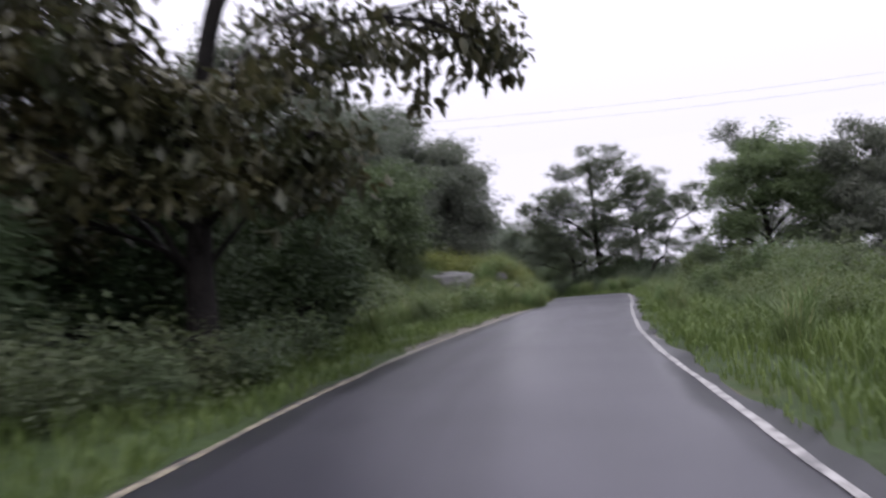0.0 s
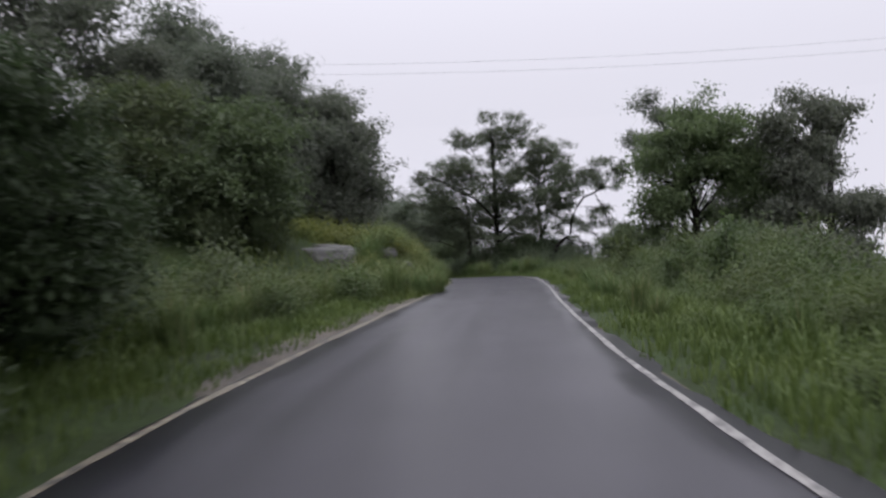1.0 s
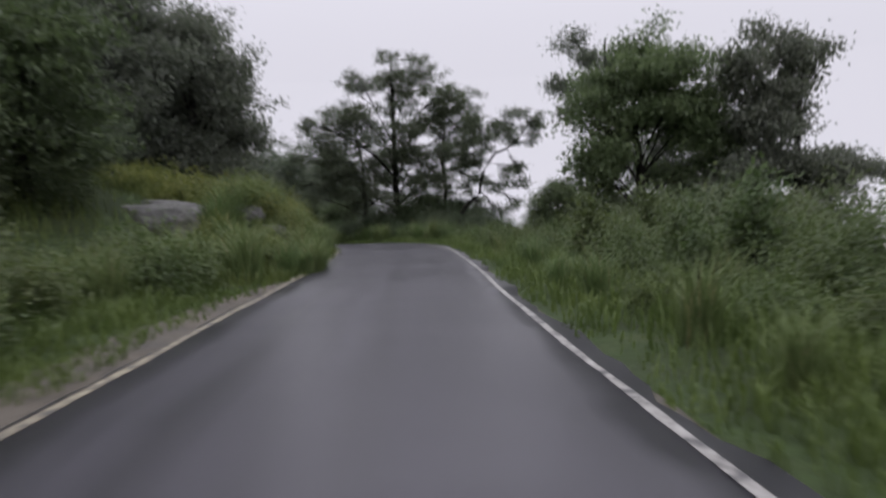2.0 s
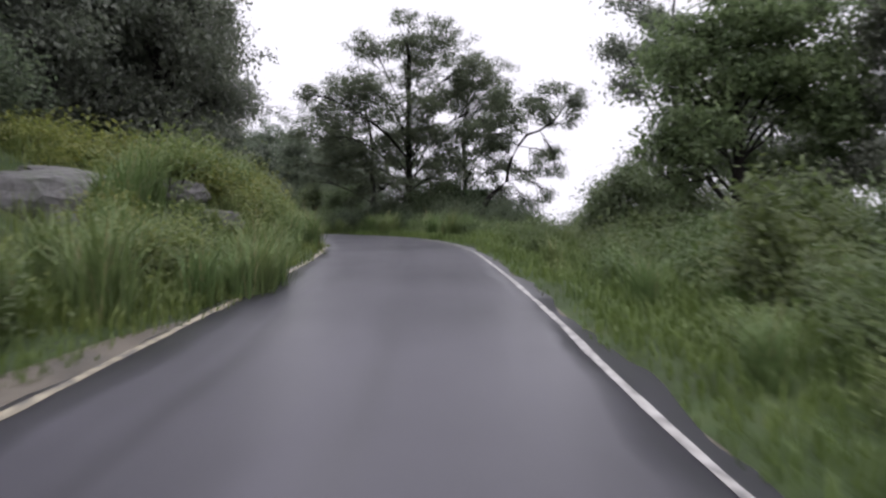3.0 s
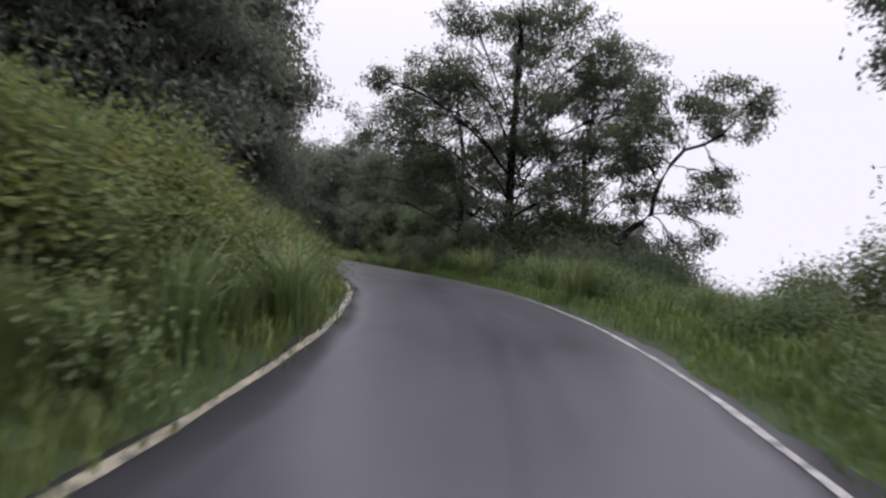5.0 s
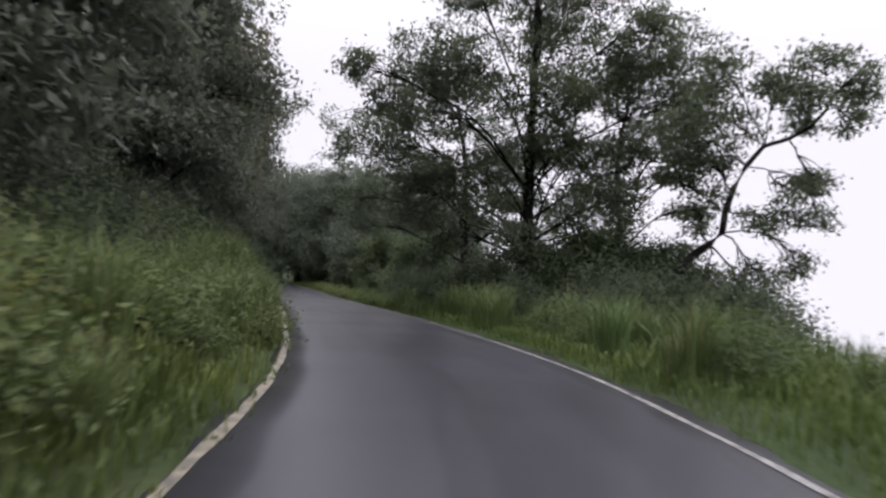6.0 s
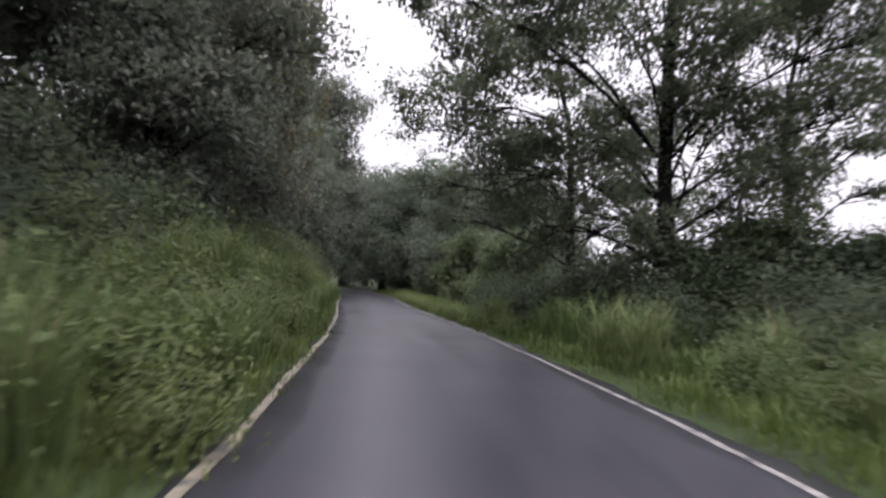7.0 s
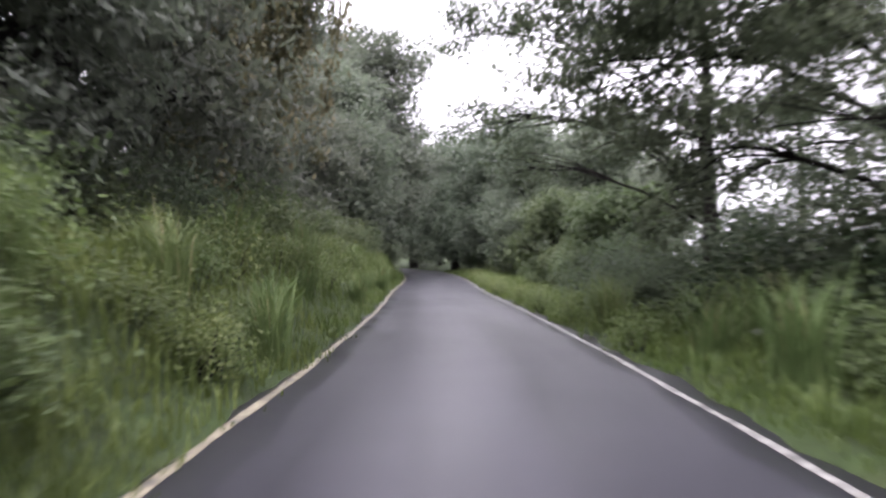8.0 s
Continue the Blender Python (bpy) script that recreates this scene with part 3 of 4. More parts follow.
# ---------------- trees on the valley side ----------------
tree("roadside_tree", "leafy green tree with drooping lower boughs", 31, on_land(16.2, 35.2),
     [(0.0, 0, 1.4), (-0.1, 0, 2.8), (-0.3, 0, 4.4), (-0.2, 0.2, 6.2)],
     [(0.0, 0, 6.4, 1.7, 1.8, 1.0), (1.5, 0.4, 5.9, 1.8, 1.7, 1.1), (-1.2, 0.1, 5.4, 1.2, 1.4, 1.0), (-1.6, -0.2, 4.2, 1.2, 1.3, 0.9), (0.9, -0.6, 4.4, 1.6, 1.5, 0.9),
      (2.6, 0.3, 4.2, 1.4, 1.5, 1.1), (-2.6, -0.3, 2.9, 0.9, 1.0, 0.6), (-1.7, -0.3, 3.4, 1.0, 1.1, 0.6), (-1.0, 0.4, 6.2, 1.1, 1.3, 0.8), (3.2, 0.2, 5.6, 1.2, 1.2, 0.8)] +
     [(0.4, -1.4, 5.2, 1.3, 0.8, 0.8), (-0.9, -1.2, 4.4, 1.0, 0.8, 0.8), (2.0, -1.3, 3.9, 1.2, 0.8, 0.8), (0.4, 0.2, 7.3, 0.9), (-0.5, 0.0, 7.0, 0.6), (3.8, 0.2, 3.0, 1.0), (-1.2, -0.3, 3.7, 0.8), (-1.9, 0.0, 4.9, 0.8),
      (-2.3, -0.2, 2.2, 0.8), (-1.4, 0.6, 2.4, 0.7), (1.6, -0.4, 2.6, 0.9), (2.6, -0.6, 2.2, 1.0), (0.9, 0.8, 2.6, 0.7)],
     0.2, 0.26, 32, M_LEAF_LIGHT, 0.22, 0.5, 0.7, core=0.3, broken=4)
tree("thin_topped_tree", "slender tree with a thin airy top", 32, on_land(20.5, 44.6),
     [(0.0, 0, 2.5), (-0.1, 0, 5.0), (-0.2, 0, 8.0), (-0.4, 0, 11.0)],
     [(-1.6, 0.6, 10.9, 0.8), (0.1, 0.5, 10.1, 0.5), (-3.0, -0.3, 8.6, 0.4), (-0.6, 0.9, 8.7, 1.3), (1.2, 0.3, 8.9, 1.1), (-0.4, -0.9, 6.8, 1.5), (2.2, -0.6, 7.1, 1.5), (-1.0, -1.0, 4.8, 1.2), (1.4, -1.0, 4.6, 1.3),
      (-1.4, -0.6, 10.0, 0.5), (-2.2, 0.2, 7.4, 0.8), (0.2, -0.4, 3.0, 1.4), (2.8, -0.6, 5.0, 1.1)],
     0.19, 0.32, 44, M_LEAF_FOREST_HAZE, 0.17, 0.4, 0.72, core=0.5, broken=4)
tree("valley_tree", "round-topped tree in the thicket above the valley", 34, on_land(25.6, 45.2),
     [(0.0, 0, 2.5), (0.1, 0, 5.0), (0.0, 0, 8.0)],
     [(-0.3, 0.6, 9.9, 1.3), (1.1, -0.3, 8.6, 1.4), (-1.6, -0.4, 7.8, 1.3), (0.6, -0.8, 6.6, 1.3), (-1.4, -0.6, 5.6, 1.2), (3.4, 0.2, 7.6, 1.2), (2.6, -0.2, 5.2, 1.3), (0.4, -0.6, 4.2, 1.4), (-2.6, -0.2, 3.8, 1.2), (3.8, -0.4, 3.6, 1.3)],
     0.19, 0.28, 56, M_LEAF_FOREST_HAZE, 0.17, 0.4, 0.7, core=0.6, broken=4)
tree("creeper_tree", "tree cloaked to the top in dense creepers", 33, on_land(20.8, 33.0),
     [(0.0, 0, 2.5), (0.1, 0, 5.0), (0.2, 0, 8.0)],
     [(-2.2, -0.4, 7.7, 0.9), (-0.6, -0.1, 8.3, 1.1), (0.6, 0.0, 8.0, 0.8), (-0.7, 0.2, 7.1, 1.1), (-1.6, 0.0, 6.0, 1.0), (0.3, 0.6, 6.2, 0.8), (-0.6, 0.3, 4.8, 1.2), (-2.2, 0.1, 4.4, 1.0), (0.8, 0.2, 4.3, 1.0),
      (1.9, 0.0, 4.3, 1.0), (-0.8, -0.2, 2.6, 1.5), (1.2, -0.2, 2.2, 1.5), (-2.6, 0.0, 2.4, 1.1)],
     0.19, 0.28, 60, M_LEAF_FOREST_HAZE, 0.2, 0.7, 0.64, core=1.0, broken=4)

# ---------------- forest on the hill side ----------------
def forest_tree(seed, height, spread, low, n, mat, name, label, leaf=0.21, per=44, spacing=1.0):
    rng = np.random.default_rng(seed)
    return tree(name, label, seed, (0, 0, 0), [(0.1, 0, height * 0.25), (0.15, 0.1, height * 0.5), (0, 0.1, height * 0.85)],
                random_lobes(rng, height, spread, low, n), leaf, 0.33, per, mat, 0.2 + height * 0.008, 0.5, spacing, core=1.0)


def stand(proto, spots, group):
    proto["group"] = group
    first = True
    for x, y, a, s in spots:
        m = turned(x, y, a, s)
        if first:
            proto.matrix_basis = m
            first = False
        else:
            copy_thing(proto, Matrix.LocRotScale(m.translation, Euler((0, 0, a)), (s / proto.scale[0],) * 3))


stand(forest_tree(41, 13.0, 4.0, 0.6, 13, M_LEAF_FOREST_HAZE, "forest_tree", "tall dense forest tree on the hillside"),
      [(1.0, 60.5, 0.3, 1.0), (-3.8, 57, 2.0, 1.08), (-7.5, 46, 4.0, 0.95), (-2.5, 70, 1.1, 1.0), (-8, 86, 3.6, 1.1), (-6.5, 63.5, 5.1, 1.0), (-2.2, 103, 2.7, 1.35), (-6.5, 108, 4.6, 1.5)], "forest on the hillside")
stand(forest_tree(42, 10.0, 3.4, 0.2, 12, M_LEAF_FOREST_HAZE, "forest_tree", "rounded forest tree with foliage down to the bank"),
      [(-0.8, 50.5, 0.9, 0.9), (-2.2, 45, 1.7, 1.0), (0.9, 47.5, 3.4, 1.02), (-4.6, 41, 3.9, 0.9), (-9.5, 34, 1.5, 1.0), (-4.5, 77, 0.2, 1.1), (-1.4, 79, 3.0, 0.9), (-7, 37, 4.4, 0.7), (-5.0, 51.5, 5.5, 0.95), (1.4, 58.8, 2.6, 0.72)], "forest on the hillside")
stand(forest_tree(43, 9.0, 3.6, 0.1, 12, M_LEAF_PALE_HAZE, "far_tree", "green tree at the far bend of the road, leaf colour paled for haze", 0.26, 38, 1.1),
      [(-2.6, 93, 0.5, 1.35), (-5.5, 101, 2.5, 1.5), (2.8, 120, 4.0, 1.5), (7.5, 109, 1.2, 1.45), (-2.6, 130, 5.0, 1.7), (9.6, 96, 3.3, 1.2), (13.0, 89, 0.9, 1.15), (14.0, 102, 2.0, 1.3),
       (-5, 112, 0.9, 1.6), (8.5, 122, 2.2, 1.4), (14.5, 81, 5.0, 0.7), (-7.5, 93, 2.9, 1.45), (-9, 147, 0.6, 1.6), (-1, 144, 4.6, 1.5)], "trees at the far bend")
stand(forest_tree(44, 5.2, 2.4, 0.4, 10, M_LEAF_MID, "young_tree", "young bright green tree beside the road", 0.18, 44, 0.84),
      [(-2.3, 30.6, 0.0, 0.95), (9.8, 80.5, 2.0, 0.85), (11.4, 73.5, 3.5, 0.75), (12.5, 34.6, 4.4, 0.46), (23.5, 35.5, 1.0, 0.75), (26.5, 30.0, 2.2, 0.75), (-5.6, 31, 4.0, 0.9), (21.5, 40, 3.0, 0.8)], "young trees")
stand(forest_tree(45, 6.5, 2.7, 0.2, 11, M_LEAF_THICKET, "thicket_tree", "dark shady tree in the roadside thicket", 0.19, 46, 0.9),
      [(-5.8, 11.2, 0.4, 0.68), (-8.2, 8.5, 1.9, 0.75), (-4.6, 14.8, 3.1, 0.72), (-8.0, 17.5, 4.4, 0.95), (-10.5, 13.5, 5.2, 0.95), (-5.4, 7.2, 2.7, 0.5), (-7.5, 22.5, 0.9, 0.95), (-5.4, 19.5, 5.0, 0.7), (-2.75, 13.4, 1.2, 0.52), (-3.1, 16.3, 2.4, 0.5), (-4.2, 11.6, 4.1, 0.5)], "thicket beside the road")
# the dark leaf colour puts in the shade of the crowns above
stand(forest_tree(49, 4.2, 1.9, 0.2, 10, M_LEAF_THICKET, "understorey_tree", "low green tree below the bend trees, leaf colour darkened for their shade", 0.15, 40, 0.8),
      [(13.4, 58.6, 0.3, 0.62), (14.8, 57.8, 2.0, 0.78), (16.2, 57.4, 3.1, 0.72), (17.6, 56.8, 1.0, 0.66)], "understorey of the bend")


def hanging_vines(owner, n, seed):
    """Creepers that hang in ropes and curtains from the crown of their tree."""
    rng = np.random.default_rng(seed)
    for i in range(n):
        x, y = rng.uniform(-1.4, 3.1), rng.uniform(-2.1, -1.2)
        top, fall = rng.uniform(6.0, 10.5), rng.uniform(2.6, 5.5)
        low = max(top - fall, 1.0 + 0.5 * max(x, 0))
        u = np.linspace(0, 1, 12)
        line = np.stack([x + 0.22 * np.sin(u * 4 + i) - 0.3 * u, y + 0.2 * np.cos(u * 3 + 2 * i), top + (low - top) * u], -1)
        k = int(55 * (top - low))
        pos = rng.random(k)
        at = np.stack([np.interp(pos, u, line[:, j]) for j in range(3)], -1)
        at += rng.normal(0, 1, (k, 3)) * (0.1 + 0.12 * np.sin(pos * 9 + i)[:, None]**2)
        v, f = tube(line, np.linspace(0.03, 0.012, 12), 4)
        f = np.array(f)
        v, f = joined([(v, np.concatenate([f[:, [0, 1, 2]], f[:, [0, 2, 3]]])), leaf_blades(rng, at, 0.22, 0.14, 0.9)])
        part("vine", mesh_of("vine", v, f, M_VINE), owner, "hanging vine with brown-green leaves" if i == 0 else "")


hanging_vines(tree("creeper_tree", "tall tree hung with curtains of brown-green creepers", 46, on_land(0.4, 69.4),
     [(0.0, 0, 2.5), (0.1, 0, 5.0), (0.2, 0, 8.0), (0.1, 0, 10.0)],
     [(0, 0, 11.2, 2.4, 2.2, 1.6), (1.6, -0.5, 9.2, 1.6, 1.5, 1.5), (1.8, -0.7, 6.6, 1.2, 1.2, 1.6), (-1.2, -0.4, 8.6, 2.0, 1.8, 1.6), (0.4, -0.8, 5.6, 1.6, 1.3, 1.6),
      (-1.6, -0.5, 5.0, 1.8, 1.5, 1.6), (0.8, -0.6, 3.2, 1.3, 1.2, 1.2), (-1.0, -0.5, 2.4, 1.6, 1.4, 1.1)],
     0.22, 0.3, 40, M_LEAF_FOREST_HAZE, 0.26, 0.7, 0.9, core=1.0), 34, 47)

# ---------------- shrubs, tall grass, rocks ----------------
def shrub(name, label, seed, height, spread, leaf, per, mat, gap=0.42, category="shrub"):
    rng = np.random.default_rng(seed)
    root = tagged(new(name), label, category)
    lobes = [(0, 0, height * 0.55, spread * 0.6, spread * 0.6, height * 0.42)]
    for i in range(5):
        a = i * 1.256 + rng.uniform(-0.3, 0.3)
        lobes.append((math.cos(a) * spread * 0.55, math.sin(a) * spread * 0.55, height * rng.uniform(0.3, 0.5), spread * 0.42, spread * 0.42, height * 0.34))
    at, of = cluster_points(rng, lobes, gap)
    stems = []
    for q in at[rng.permutation(len(at))[:8]]:
        stems.append(tube(curve_between(rng, (q[0] * 0.1, q[1] * 0.1, -0.15), q, 6, 0.05, 0.02), np.linspace(0.016, 0.004, 6), 3))
    v, f = joined(stems)
    part("stem", mesh_of("stem", v, f, M_BARK, True), root)["kind"] = "stuff"
    p = np.repeat(at, per, axis=0) + rng.normal(0, 0.38 * gap, (len(at) * per, 3))
    p[:, 2] = np.maximum(p[:, 2], 0.02)
    v, f = leaf_blades(rng, p, leaf, leaf * 0.5, 0.15)
    part("foliage", mesh_of("foliage", v, f, mat), root)
    return root


def tuft(name, label, seed, height, n, mat):
    """A fountain of arching grass blades."""
    rng = np.random.default_rng(seed)
    root = tagged(new(name), label, "grass")
    part("blade_clump", mesh_of("blade_clump", *blades(rng, rng.normal(0, 0.11, (n, 2)), height, 0.022, 0.75), mat), root)
    part("stalk_clump", mesh_of("stalk_clump", *blades(rng, rng.normal(0, 0.08, (n // 12, 2)), height * 1.15, 0.012, 0.4), M_STRAW), root, "dry straw-coloured stalks")
    return root


def blades(rng, xy, height, width, lean, z=None):
    n = len(xy)
    z = np.zeros(n) if z is None else z
    a = rng.uniform(0, 2 * np.pi, n)
    h = height * rng.uniform(0.5, 1.15, n)
    out = h * lean * rng.uniform(0.25, 1.0, n)
    d = np.stack([np.cos(a), np.sin(a)], -1)
    s = np.stack([-d[:, 1], d[:, 0]], -1) * (width * rng.uniform(0.6, 1.3, n))[:, None] * 0.5
    v = np.zeros((n, 5, 3))
    m = xy + d * (out * 0.35)[:, None]
    t = xy + d * out[:, None]
    v[:, 0, :2], v[:, 1, :2] = xy - s, xy + s
    v[:, 2, :2], v[:, 3, :2] = m - s * 0.85, m + s * 0.85
    v[:, 4, :2] = t
    v[:, 0, 2] = v[:, 1, 2] = z - 0.04
    v[:, 2, 2] = v[:, 3, 2] = z + h * 0.62
    v[:, 4, 2] = z + h * (1.0 - 0.25 * lean * rng.random(n))
    k = np.arange(n)[:, None] * 5
    f = np.concatenate([k + [[0, 1, 3]], k + [[0, 3, 2]], k + [[2, 3, 4]]], 1).reshape(-1, 3)
    return v.reshape(-1, 3), f


def bare(x, y):
    """Where the rocks of the bank stand free of growth."""
    return (((x - 0.7) / 1.6)**2 + ((y - 31.4) / 2.4)**2 < 1) | (((x - 2.9) / 0.8)**2 + ((y - 31.9) / 1.8)**2 < 1)


def scatter(proto, group, spots):
    proto["group"] = group
    base = None
    spots = [q for q in spots if group in ("olive weeds", "tall grass tufts") or not bare(q[0], q[1])]
    for x, y, a, s in spots:
        if base is None:
            proto.matrix_basis = turned(x, y, a, s)
            base = s
        else:
            copy_thing(proto, turned(x, y, a, s / base))


def along(rng, n, y0, y1, a0, a1, side, s0, s1, power=1.0):
    """Spots beside the road: between two distances from its edge."""
    out = []
    for i in range(n):
        y = y0 + (y1 - y0) * (i + rng.random()) / n
        a = a0 + (a1 - a0) * rng.random() ** power
        x = float(road_x(y) + side * (road_half(y) + a))
        out.append((x, y, rng.uniform(0, 6.28), rng.uniform(s0, s1)))
    return out


def patch(rng, n, x0, x1, y0, y1, s0, s1):
    """Evenly loose spots over a patch of ground."""
    k = math.ceil(math.sqrt(n))
    cells = [(i % k, i // k) for i in range(n)]
    return [(x0 + (x1 - x0) * (i + rng.random()) / k, y0 + (y1 - y0) * (j + rng.random()) / math.ceil(n / k), rng.uniform(0, 6.28), rng.uniform(s0, s1)) for i, j in cells]


R = np.random.default_rng(7)
scatter(shrub("shrub", "waist-high green shrub in the wet verge", 51, 1.1, 0.85, 0.1, 22, M_SHRUB), "verge shrubs",
        along(R, 26, 7, 44, 1.7, 4.6, 1, 0.6, 0.95) + along(R, 18, 14, 42, 4.5, 8.5, 1, 0.9, 1.4) + along(R, 10, 17, 27, 1.6, 3.6, -1, 0.8, 1.2)
        + along(R, 14, 46, 72, 1.2, 4.5, 1, 0.6, 1.0)
        + along(R, 20, 34, 62, 0.7, 2.4, -1, 0.5, 0.9) + along(R, 26, 24, 48, 1.0, 4.0, 1, 0.6, 0.95))
scatter(shrub("shrub", "darker leafy shrub below the trees", 52, 1.3, 0.9, 0.12, 20, M_LEAF_MID), "dark shrubs",
        along(R, 9, 12, 27, 3.0, 6.0, -1, 0.8, 1.3) + [(-3.5, 8.0, 0.3, 0.75), (-2.7, 9.9, 1.3, 0.7), (-3.9, 6.6, 2.3, 0.8), (-2.4, 11.6, 3.3, 0.8), (-2.9, 8.3, 4.2, 0.75), (-3.1, 7.4, 5.2, 0.6), (-2.6, 9.0, 0.9, 0.65), (-4.3, 7.6, 1.9, 0.95)] + along(R, 14, 52, 68, 2.8, 8.0, 1, 0.8, 1.3) + along(R, 12, 24, 46, 5.0, 9.0, 1, 1.0, 1.6)
        + along(R, 14, 40, 84, 2.4, 4.5, -1, 0.8, 1.4) + along(R, 8, 72, 100, 2.5, 5.0, 1, 0.7, 1.2))
scatter(shrub("tall_shrub", "tall dense shrub in the undergrowth", 55, 2.3, 1.5, 0.16, 32, M_LEAF_MID, 0.6), "undergrowth",
        along(R, 16, 24, 46, 6.0, 10.0, 1, 0.7, 1.15) + [(26 + i * 0.5, 27 + i * 1.7, i * 1.3, 1.0) for i in range(6)]
        + [(-2.9, 29.6, 0.4, 0.75), (-1.5, 30.2, 1.9, 0.6), (-3.6, 30.6, 3.3, 0.85), (-4.9, 30.0, 4.6, 0.9), (-6.2, 30.2, 5.5, 0.95), (-5.6, 28.0, 0.9, 0.8), (-7.6, 29.0, 2.4, 1.0)]
        + along(R, 12, 72, 108, 2.6, 6.5, 1, 0.7, 1.2) + along(R, 12, 66, 112, 2.2, 4.0, -1, 0.7, 1.15))
scatter(shrub("tall_shrub", "dark undergrowth below the trees of the bend", 56, 2.2, 1.4, 0.17, 30, M_LEAF_GREY, 0.6), "dark undergrowth",
        patch(R, 11, 13.2, 19.6, 51.5, 58.0, 0.75, 1.0) + patch(R, 12, 11.2, 19.5, 58.5, 70.0, 0.95, 1.25) + [(10.6, 64.5, 5.0, 0.85), (10.4, 68.5, 3.7, 0.9), (12.0, 56.2, 1.1, 0.7)]
        + patch(R, 8, 3.0, 10.5, 113.0, 127.0, 1.3, 1.5) + patch(R, 8, -13.0, -5.0, 132.0, 142.0, 1.5, 2.0) + [(-2.0, 133.5, 4.2, 1.6), (-8.0, 113.0, 0.8, 1.3)]
        + along(R, 16, 44, 70, 4.5, 8.0, -1, 1.0, 1.4) + patch(R, 14, -11.0, -2.0, 33.5, 41.0, 1.0, 1.4)
        + along(R, 12, 40, 68, 2.8, 4.4, -1, 0.6, 1.0))
# canopy shade is put into these shrubs by the darker leaf
scatter(shrub("tall_shrub", "green thicket shrub below the bend trees, leaf colour darkened for shade", 60, 2.4, 1.4, 0.15, 34, M_LEAF_THICKET, 0.6), "shaded thicket",
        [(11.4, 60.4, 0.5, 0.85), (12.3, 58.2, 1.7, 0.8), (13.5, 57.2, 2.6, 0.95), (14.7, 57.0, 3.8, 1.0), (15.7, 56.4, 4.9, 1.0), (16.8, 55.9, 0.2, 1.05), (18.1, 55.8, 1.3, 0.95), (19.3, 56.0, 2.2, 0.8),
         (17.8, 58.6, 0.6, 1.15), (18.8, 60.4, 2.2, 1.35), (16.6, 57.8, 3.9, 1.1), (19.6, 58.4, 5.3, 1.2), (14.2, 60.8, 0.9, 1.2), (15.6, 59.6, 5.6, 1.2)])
scatter(shrub("shrub", "large clump of green shrub in the valley verge", 58, 1.5, 1.15, 0.11, 26, M_SHRUB), "verge clumps",
        [(7.4, 17.0, 0.2, 0.7), (9.2, 19.5, 1.4, 0.9), (8.2, 23.0, 2.1, 0.8), (10.6, 22.4, 3.3, 1.0), (10.2, 26.6, 4.0, 0.9), (12.4, 25.0, 5.1, 1.1), (11.4, 30.0, 0.9, 0.9), (13.4, 29.0, 2.6, 1.1), (12.6, 33.5, 3.9, 0.9), (6.6, 13.4, 5.6, 0.6), (14.6, 31.5, 1.2, 1.1)])
scatter(shrub("sapling", "slender bright green sapling among the shrubs", 59, 2.1, 0.5, 0.15, 16, M_SHRUB, 0.36, "sapling"), "saplings",
        [(9.7, 22.0, 0.4, 1.0), (9.0, 22.8, 1.9, 0.75), (8.6, 25.2, 3.0, 0.85), (11.6, 27.8, 4.4, 1.0), (7.6, 20.4, 5.2, 0.6)])
scatter(shrub("leafy_weed", "yellow-green leafy weed on the bank", 53, 0.8, 0.6, 0.085, 24, M_SHRUB_Y, category="weed"), "bank weeds",
        along(R, 46, 27, 50, 0.9, 3.8, -1, 0.6, 1.1) + along(R, 14, 30, 40, 1.8, 4.0, -1, 1.0, 1.4) + along(R, 22, 28, 41, 0.5, 2.2, -1, 0.8, 1.2) + along(R, 18, 60, 96, 0.3, 1.0, 1, 0.6, 0.9) + along(R, 40, 44, 78, 0.3, 2.4, -1, 0.7, 1.2)
        + along(R, 8, 10, 32, 0.9, 1.8, 1, 0.4, 0.6))
scatter(shrub("olive_weed", "olive-yellow weed on top of the rocky bank", 57, 0.6, 0.7, 0.1, 13, M_WEED_OLIVE, category="weed"), "olive weeds",
        [(2.2, 29.6, 0.3, 0.7), (1.7, 30.4, 1.3, 0.8), (1.6, 30.9, 2.3, 0.8), (1.7, 32.6, 3.3, 0.7), (1.8, 31.6, 4.3, 0.6), (3.0, 34.5, 0.9, 0.7), (2.4, 34.2, 2.9, 0.8), (3.7, 34.3, 1.9, 0.6), (1.8, 33.6, 1.1, 0.7), (2.9, 33.9, 4.1, 0.45), (1.2, 33.9, 2.1, 0.8), (0.2, 33.8, 5.1, 0.8)] + patch(R, 30, -1.2, 3.0, 34.4, 38.5, 0.9, 1.5) + patch(R, 8, 1.7, 2.6, 33.2, 34.6, 0.45, 0.7) + along(R, 14, 37, 46, 1.2, 3.0, -1, 0.6, 1.0)
        + along(np.random.default_rng(8), 34, 33.6, 42, 1.3, 3.4, -1, 0.8, 1.3))
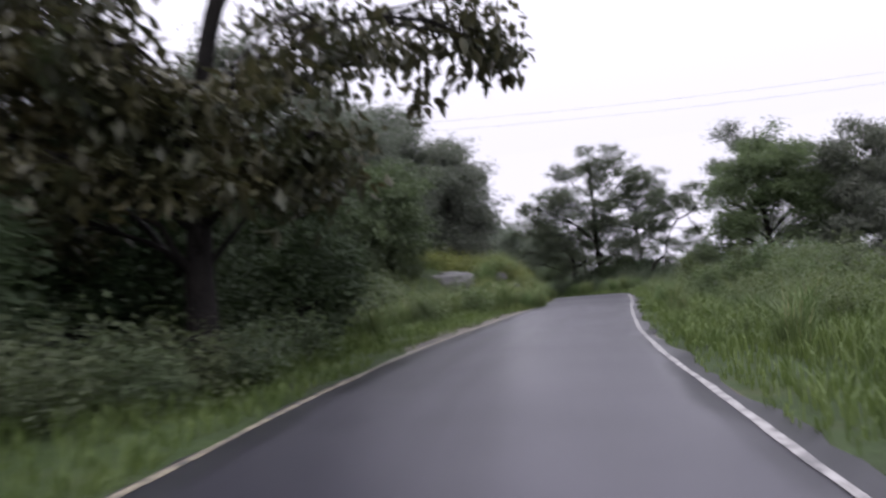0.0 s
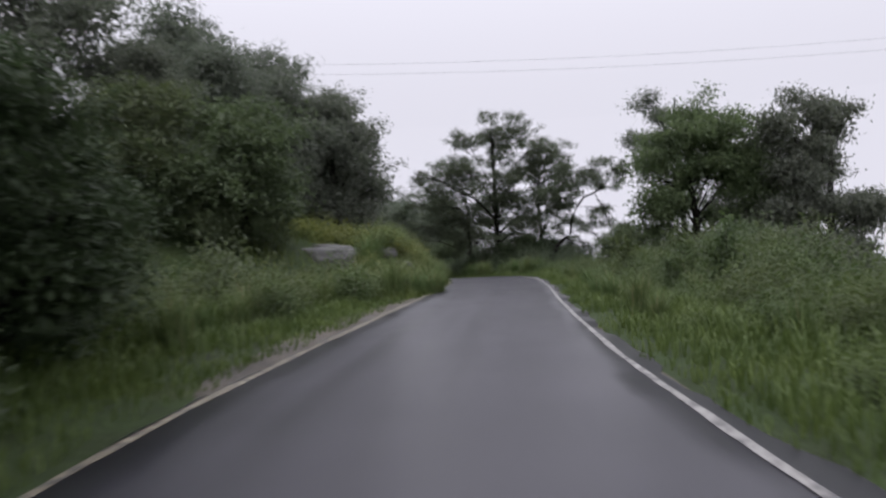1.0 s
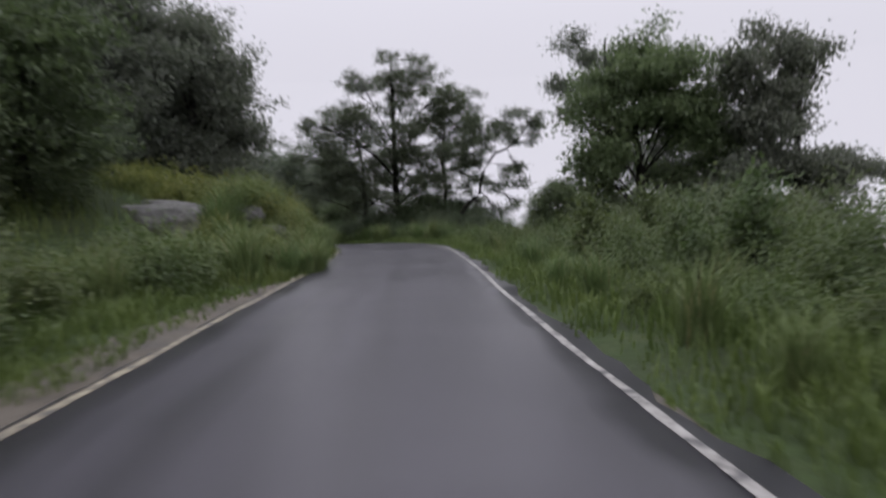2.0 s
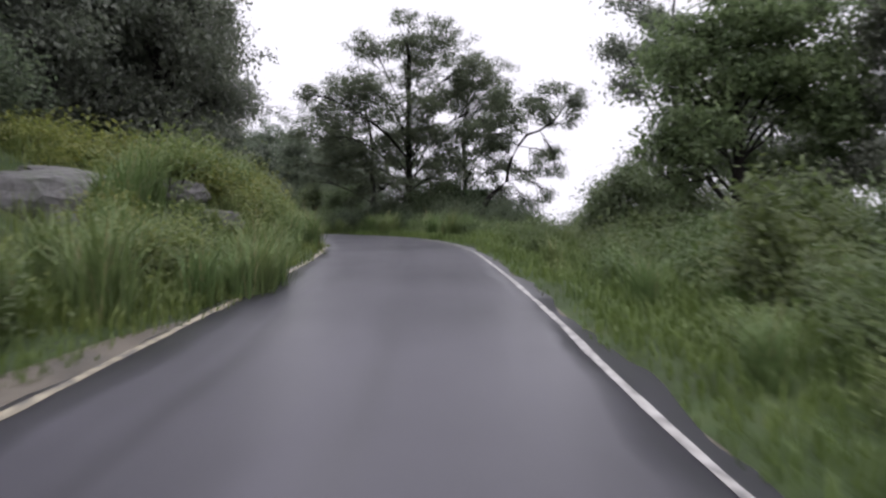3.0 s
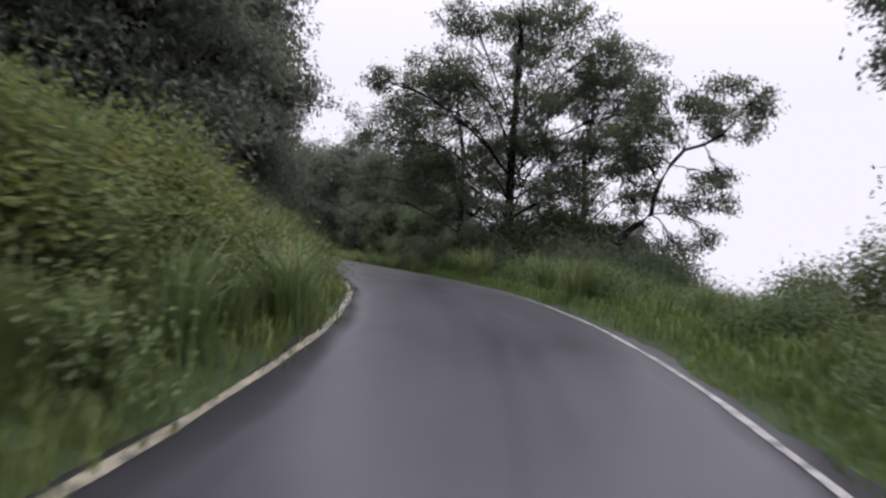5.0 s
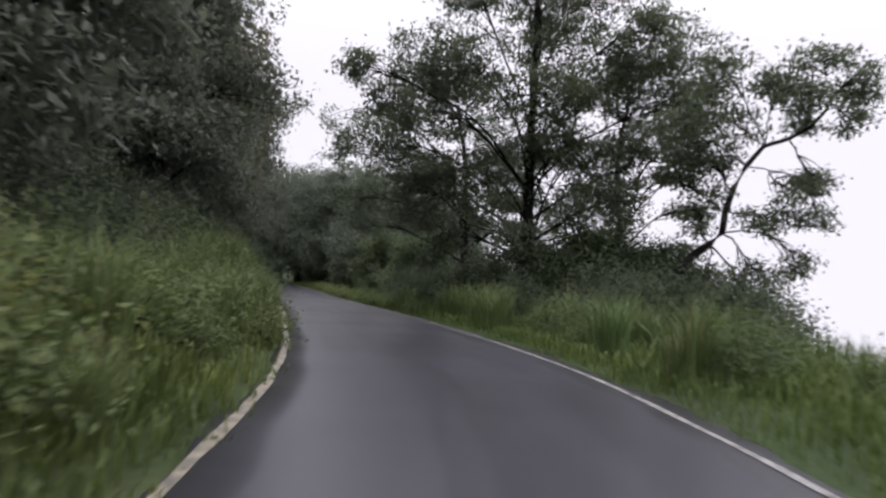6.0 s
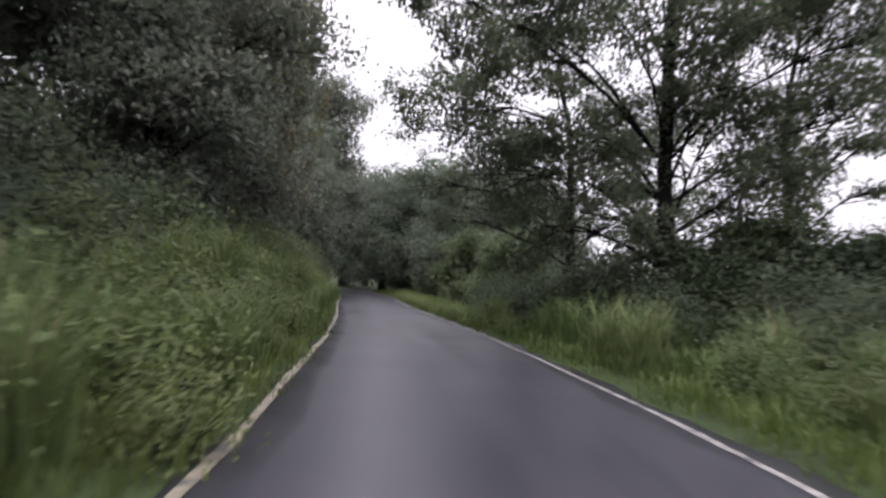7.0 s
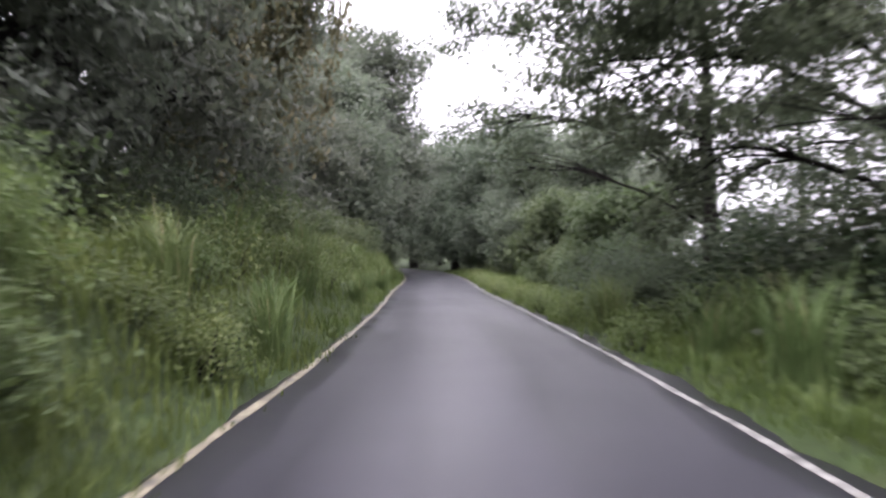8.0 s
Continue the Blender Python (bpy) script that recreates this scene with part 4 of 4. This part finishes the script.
scatter(tuft("grass_tuft", "tall arching tuft of wet grass", 54, 1.15, 170, M_TUFT), "tall grass tufts",
        [(1.75, 31.6, 2.2, 1.1), (1.95, 32.2, 3.6, 1.15), (1.6, 31.0, 0.2, 0.9), (3.2, 31.6, 0.4, 0.5), (3.5, 31.0, 1.7, 0.6), (3.45, 32.3, 2.9, 0.55), (3.8, 32.6, 4.2, 0.7), (2.7, 32.7, 1.2, 0.42), (2.2, 32.4, 3.1, 0.45), (3.1, 33.0, 5.0, 0.4), (3.75, 31.6, 5.0, 0.7), (2.9, 30.4, 0.9, 0.5), (3.6, 29.4, 0.7, 0.8), (3.75, 28.9, 2.2, 0.75), (3.95, 29.8, 3.4, 0.8), (4.05, 30.4, 5.2, 0.7), (3.5, 28.5, 4.4, 0.7), (3.85, 29.3, 5.9, 0.65)]
        + [q for q in along(R, 46, 25, 54, 0.3, 2.2, -1, 0.6, 1.1) if not bare(q[0], q[1])] + along(R, 22, 54, 90, 0.3, 1.6, -1, 0.6, 1.0) + along(R, 30, 8, 52, 0.9, 3.5, 1, 0.5, 0.8)
        + along(R, 22, 44, 64, 0.5, 3.0, 1, 0.7, 1.1) + along(R, 14, 13, 25, 1.4, 3.2, -1, 0.6, 0.9))


def sward(name, side, y0, y1, bands, seed, label):
    """Grass of a verge, blade by blade, in bands of (from, to, height, blades a square metre)."""
    rng = np.random.default_rng(seed)
    vs = []
    for a0, a1, h, dens in bands:
        n = int((y1 - y0) * (a1 - a0) * dens)
        y = rng.uniform(y0, y1, n)
        a = rng.uniform(a0, a1, n)
        keep = rng.random(n) < 0.45 + 0.55 * (np.sin(y * 0.9 + seed) * np.sin(a * 2.1 + y * 0.37) + 0.5)
        y, a = y[keep], a[keep]
        x = road_x(y) + side * (road_half(y) + 0.12 + a + 0.08 * np.sin(y * 2.2))
        free = ~bare(x, y) | (rng.random(len(x)) < 0.25)
        x, y = x[free], y[free]
        vs.append(blades(rng, np.stack([x, y], -1), h, 0.02, 0.7, land(x, y)))
    v, f = joined(vs)
    tagged(new(name, mesh_of(name, v, f, M_GRASS)), label, "grass", kind="stuff")


sward("grass", 1, -4, 60, [(0.1, 0.5, 0.13, 160), (0.4, 1.4, 0.26, 230), (1.2, 4.5, 0.45, 190), (4.0, 9.0, 0.6, 60)], 1, "rough wet grass on the valley verge")
sward("grass", 1, 60, 112, [(0.0, 1.2, 0.3, 160), (1.0, 4.0, 0.5, 90)], 2, "rough wet grass on the far valley verge")
sward("grass", -1, -4, 28, [(0.1, 1.1, 0.17, 240), (0.9, 2.0, 0.32, 260), (1.8, 5.0, 0.55, 170)], 3, "rough wet grass below the thicket")
sward("grass", -1, 26, 62, [(-0.2, 0.1, 0.16, 90), (0.05, 0.7, 0.28, 240), (0.5, 3.2, 0.42, 220), (3.0, 7.0, 0.55, 90)], 4, "long grass on the cut bank")
sward("grass", -1, 62, 112, [(0.0, 1.0, 0.3, 160), (0.8, 3.5, 0.55, 110)], 5, "long grass on the far cut bank")


def boulder(name, label, seed, x, y, sx, sy, sz, sink, turn):
    bm = bmesh.new()
    bmesh.ops.create_icosphere(bm, subdivisions=4, radius=1.0)
    for v in bm.verts:
        n = v.co.normalized()
        k = noise.noise(n * 1.3 + Vector((seed, 0, 0))) * 0.35 + noise.noise(n * 3.5 + Vector((0, seed, 0))) * 0.14 + noise.noise(n * 9 + Vector((0, 0, seed))) * 0.04
        q = n * (1 + k)
        q.z = q.z if q.z < 0.62 else 0.62 + (q.z - 0.62) * 0.3
        v.co = Vector((q.x * sx, q.y * sy, q.z * sz))
    me = bpy.data.meshes.new(name)
    bm.to_mesh(me)
    bm.free()
    me.materials.append(M_ROCK)
    ob = tagged(new(name, me), label, "rock")
    ob.location, ob.rotation_euler = (x, y, float(land(x, y)) + sz * sink), (0.1, 0.05, turn)


boulder("boulder", "broad grey flat-topped boulder bedded in the grassy bank", 3.1, 0.6, 32.2, 1.35, 0.75, 0.95, 0.12, 0.1)
boulder("boulder", "thin grey ledge of rock above the boulder", 8.2, 0.3, 33.3, 0.6, 0.3, 0.16, 0.9, -0.1)
boulder("boulder", "grey rock showing through grass on the bank", 5.7, 2.4, 33.4, 0.6, 0.4, 0.3, -0.12, 0.3)
boulder("boulder", "dark broken rock jutting from the grassy bank", 6.4, 3.2, 33.6, 0.5, 0.3, 0.24, 0.1, 0.6)

# ---------------- overhead cables ----------------
def overhead_cable(p0, p1, sag, r, label):
    u = np.linspace(0, 1, 40)[:, None]
    p = np.array(p0) * (1 - u) + np.array(p1) * u
    p[:, 2] -= sag * 4 * u[:, 0] * (1 - u[:, 0])
    v, f = tube(p, np.full(40, r), 6)
    tagged(new("overhead_cable", mesh_of("overhead_cable", v, f, M_CABLE, True)), label, "cable", "overhead cables")


overhead_cable((-9, 44.0, 10.6), (48, 30.4, 10.4), 1.2, 0.006, "thin overhead power cable strung across the valley")
overhead_cable((-9, 45.2, 11.4), (48, 31.6, 11.2), 1.2, 0.006, "thin overhead power cable strung across the valley")
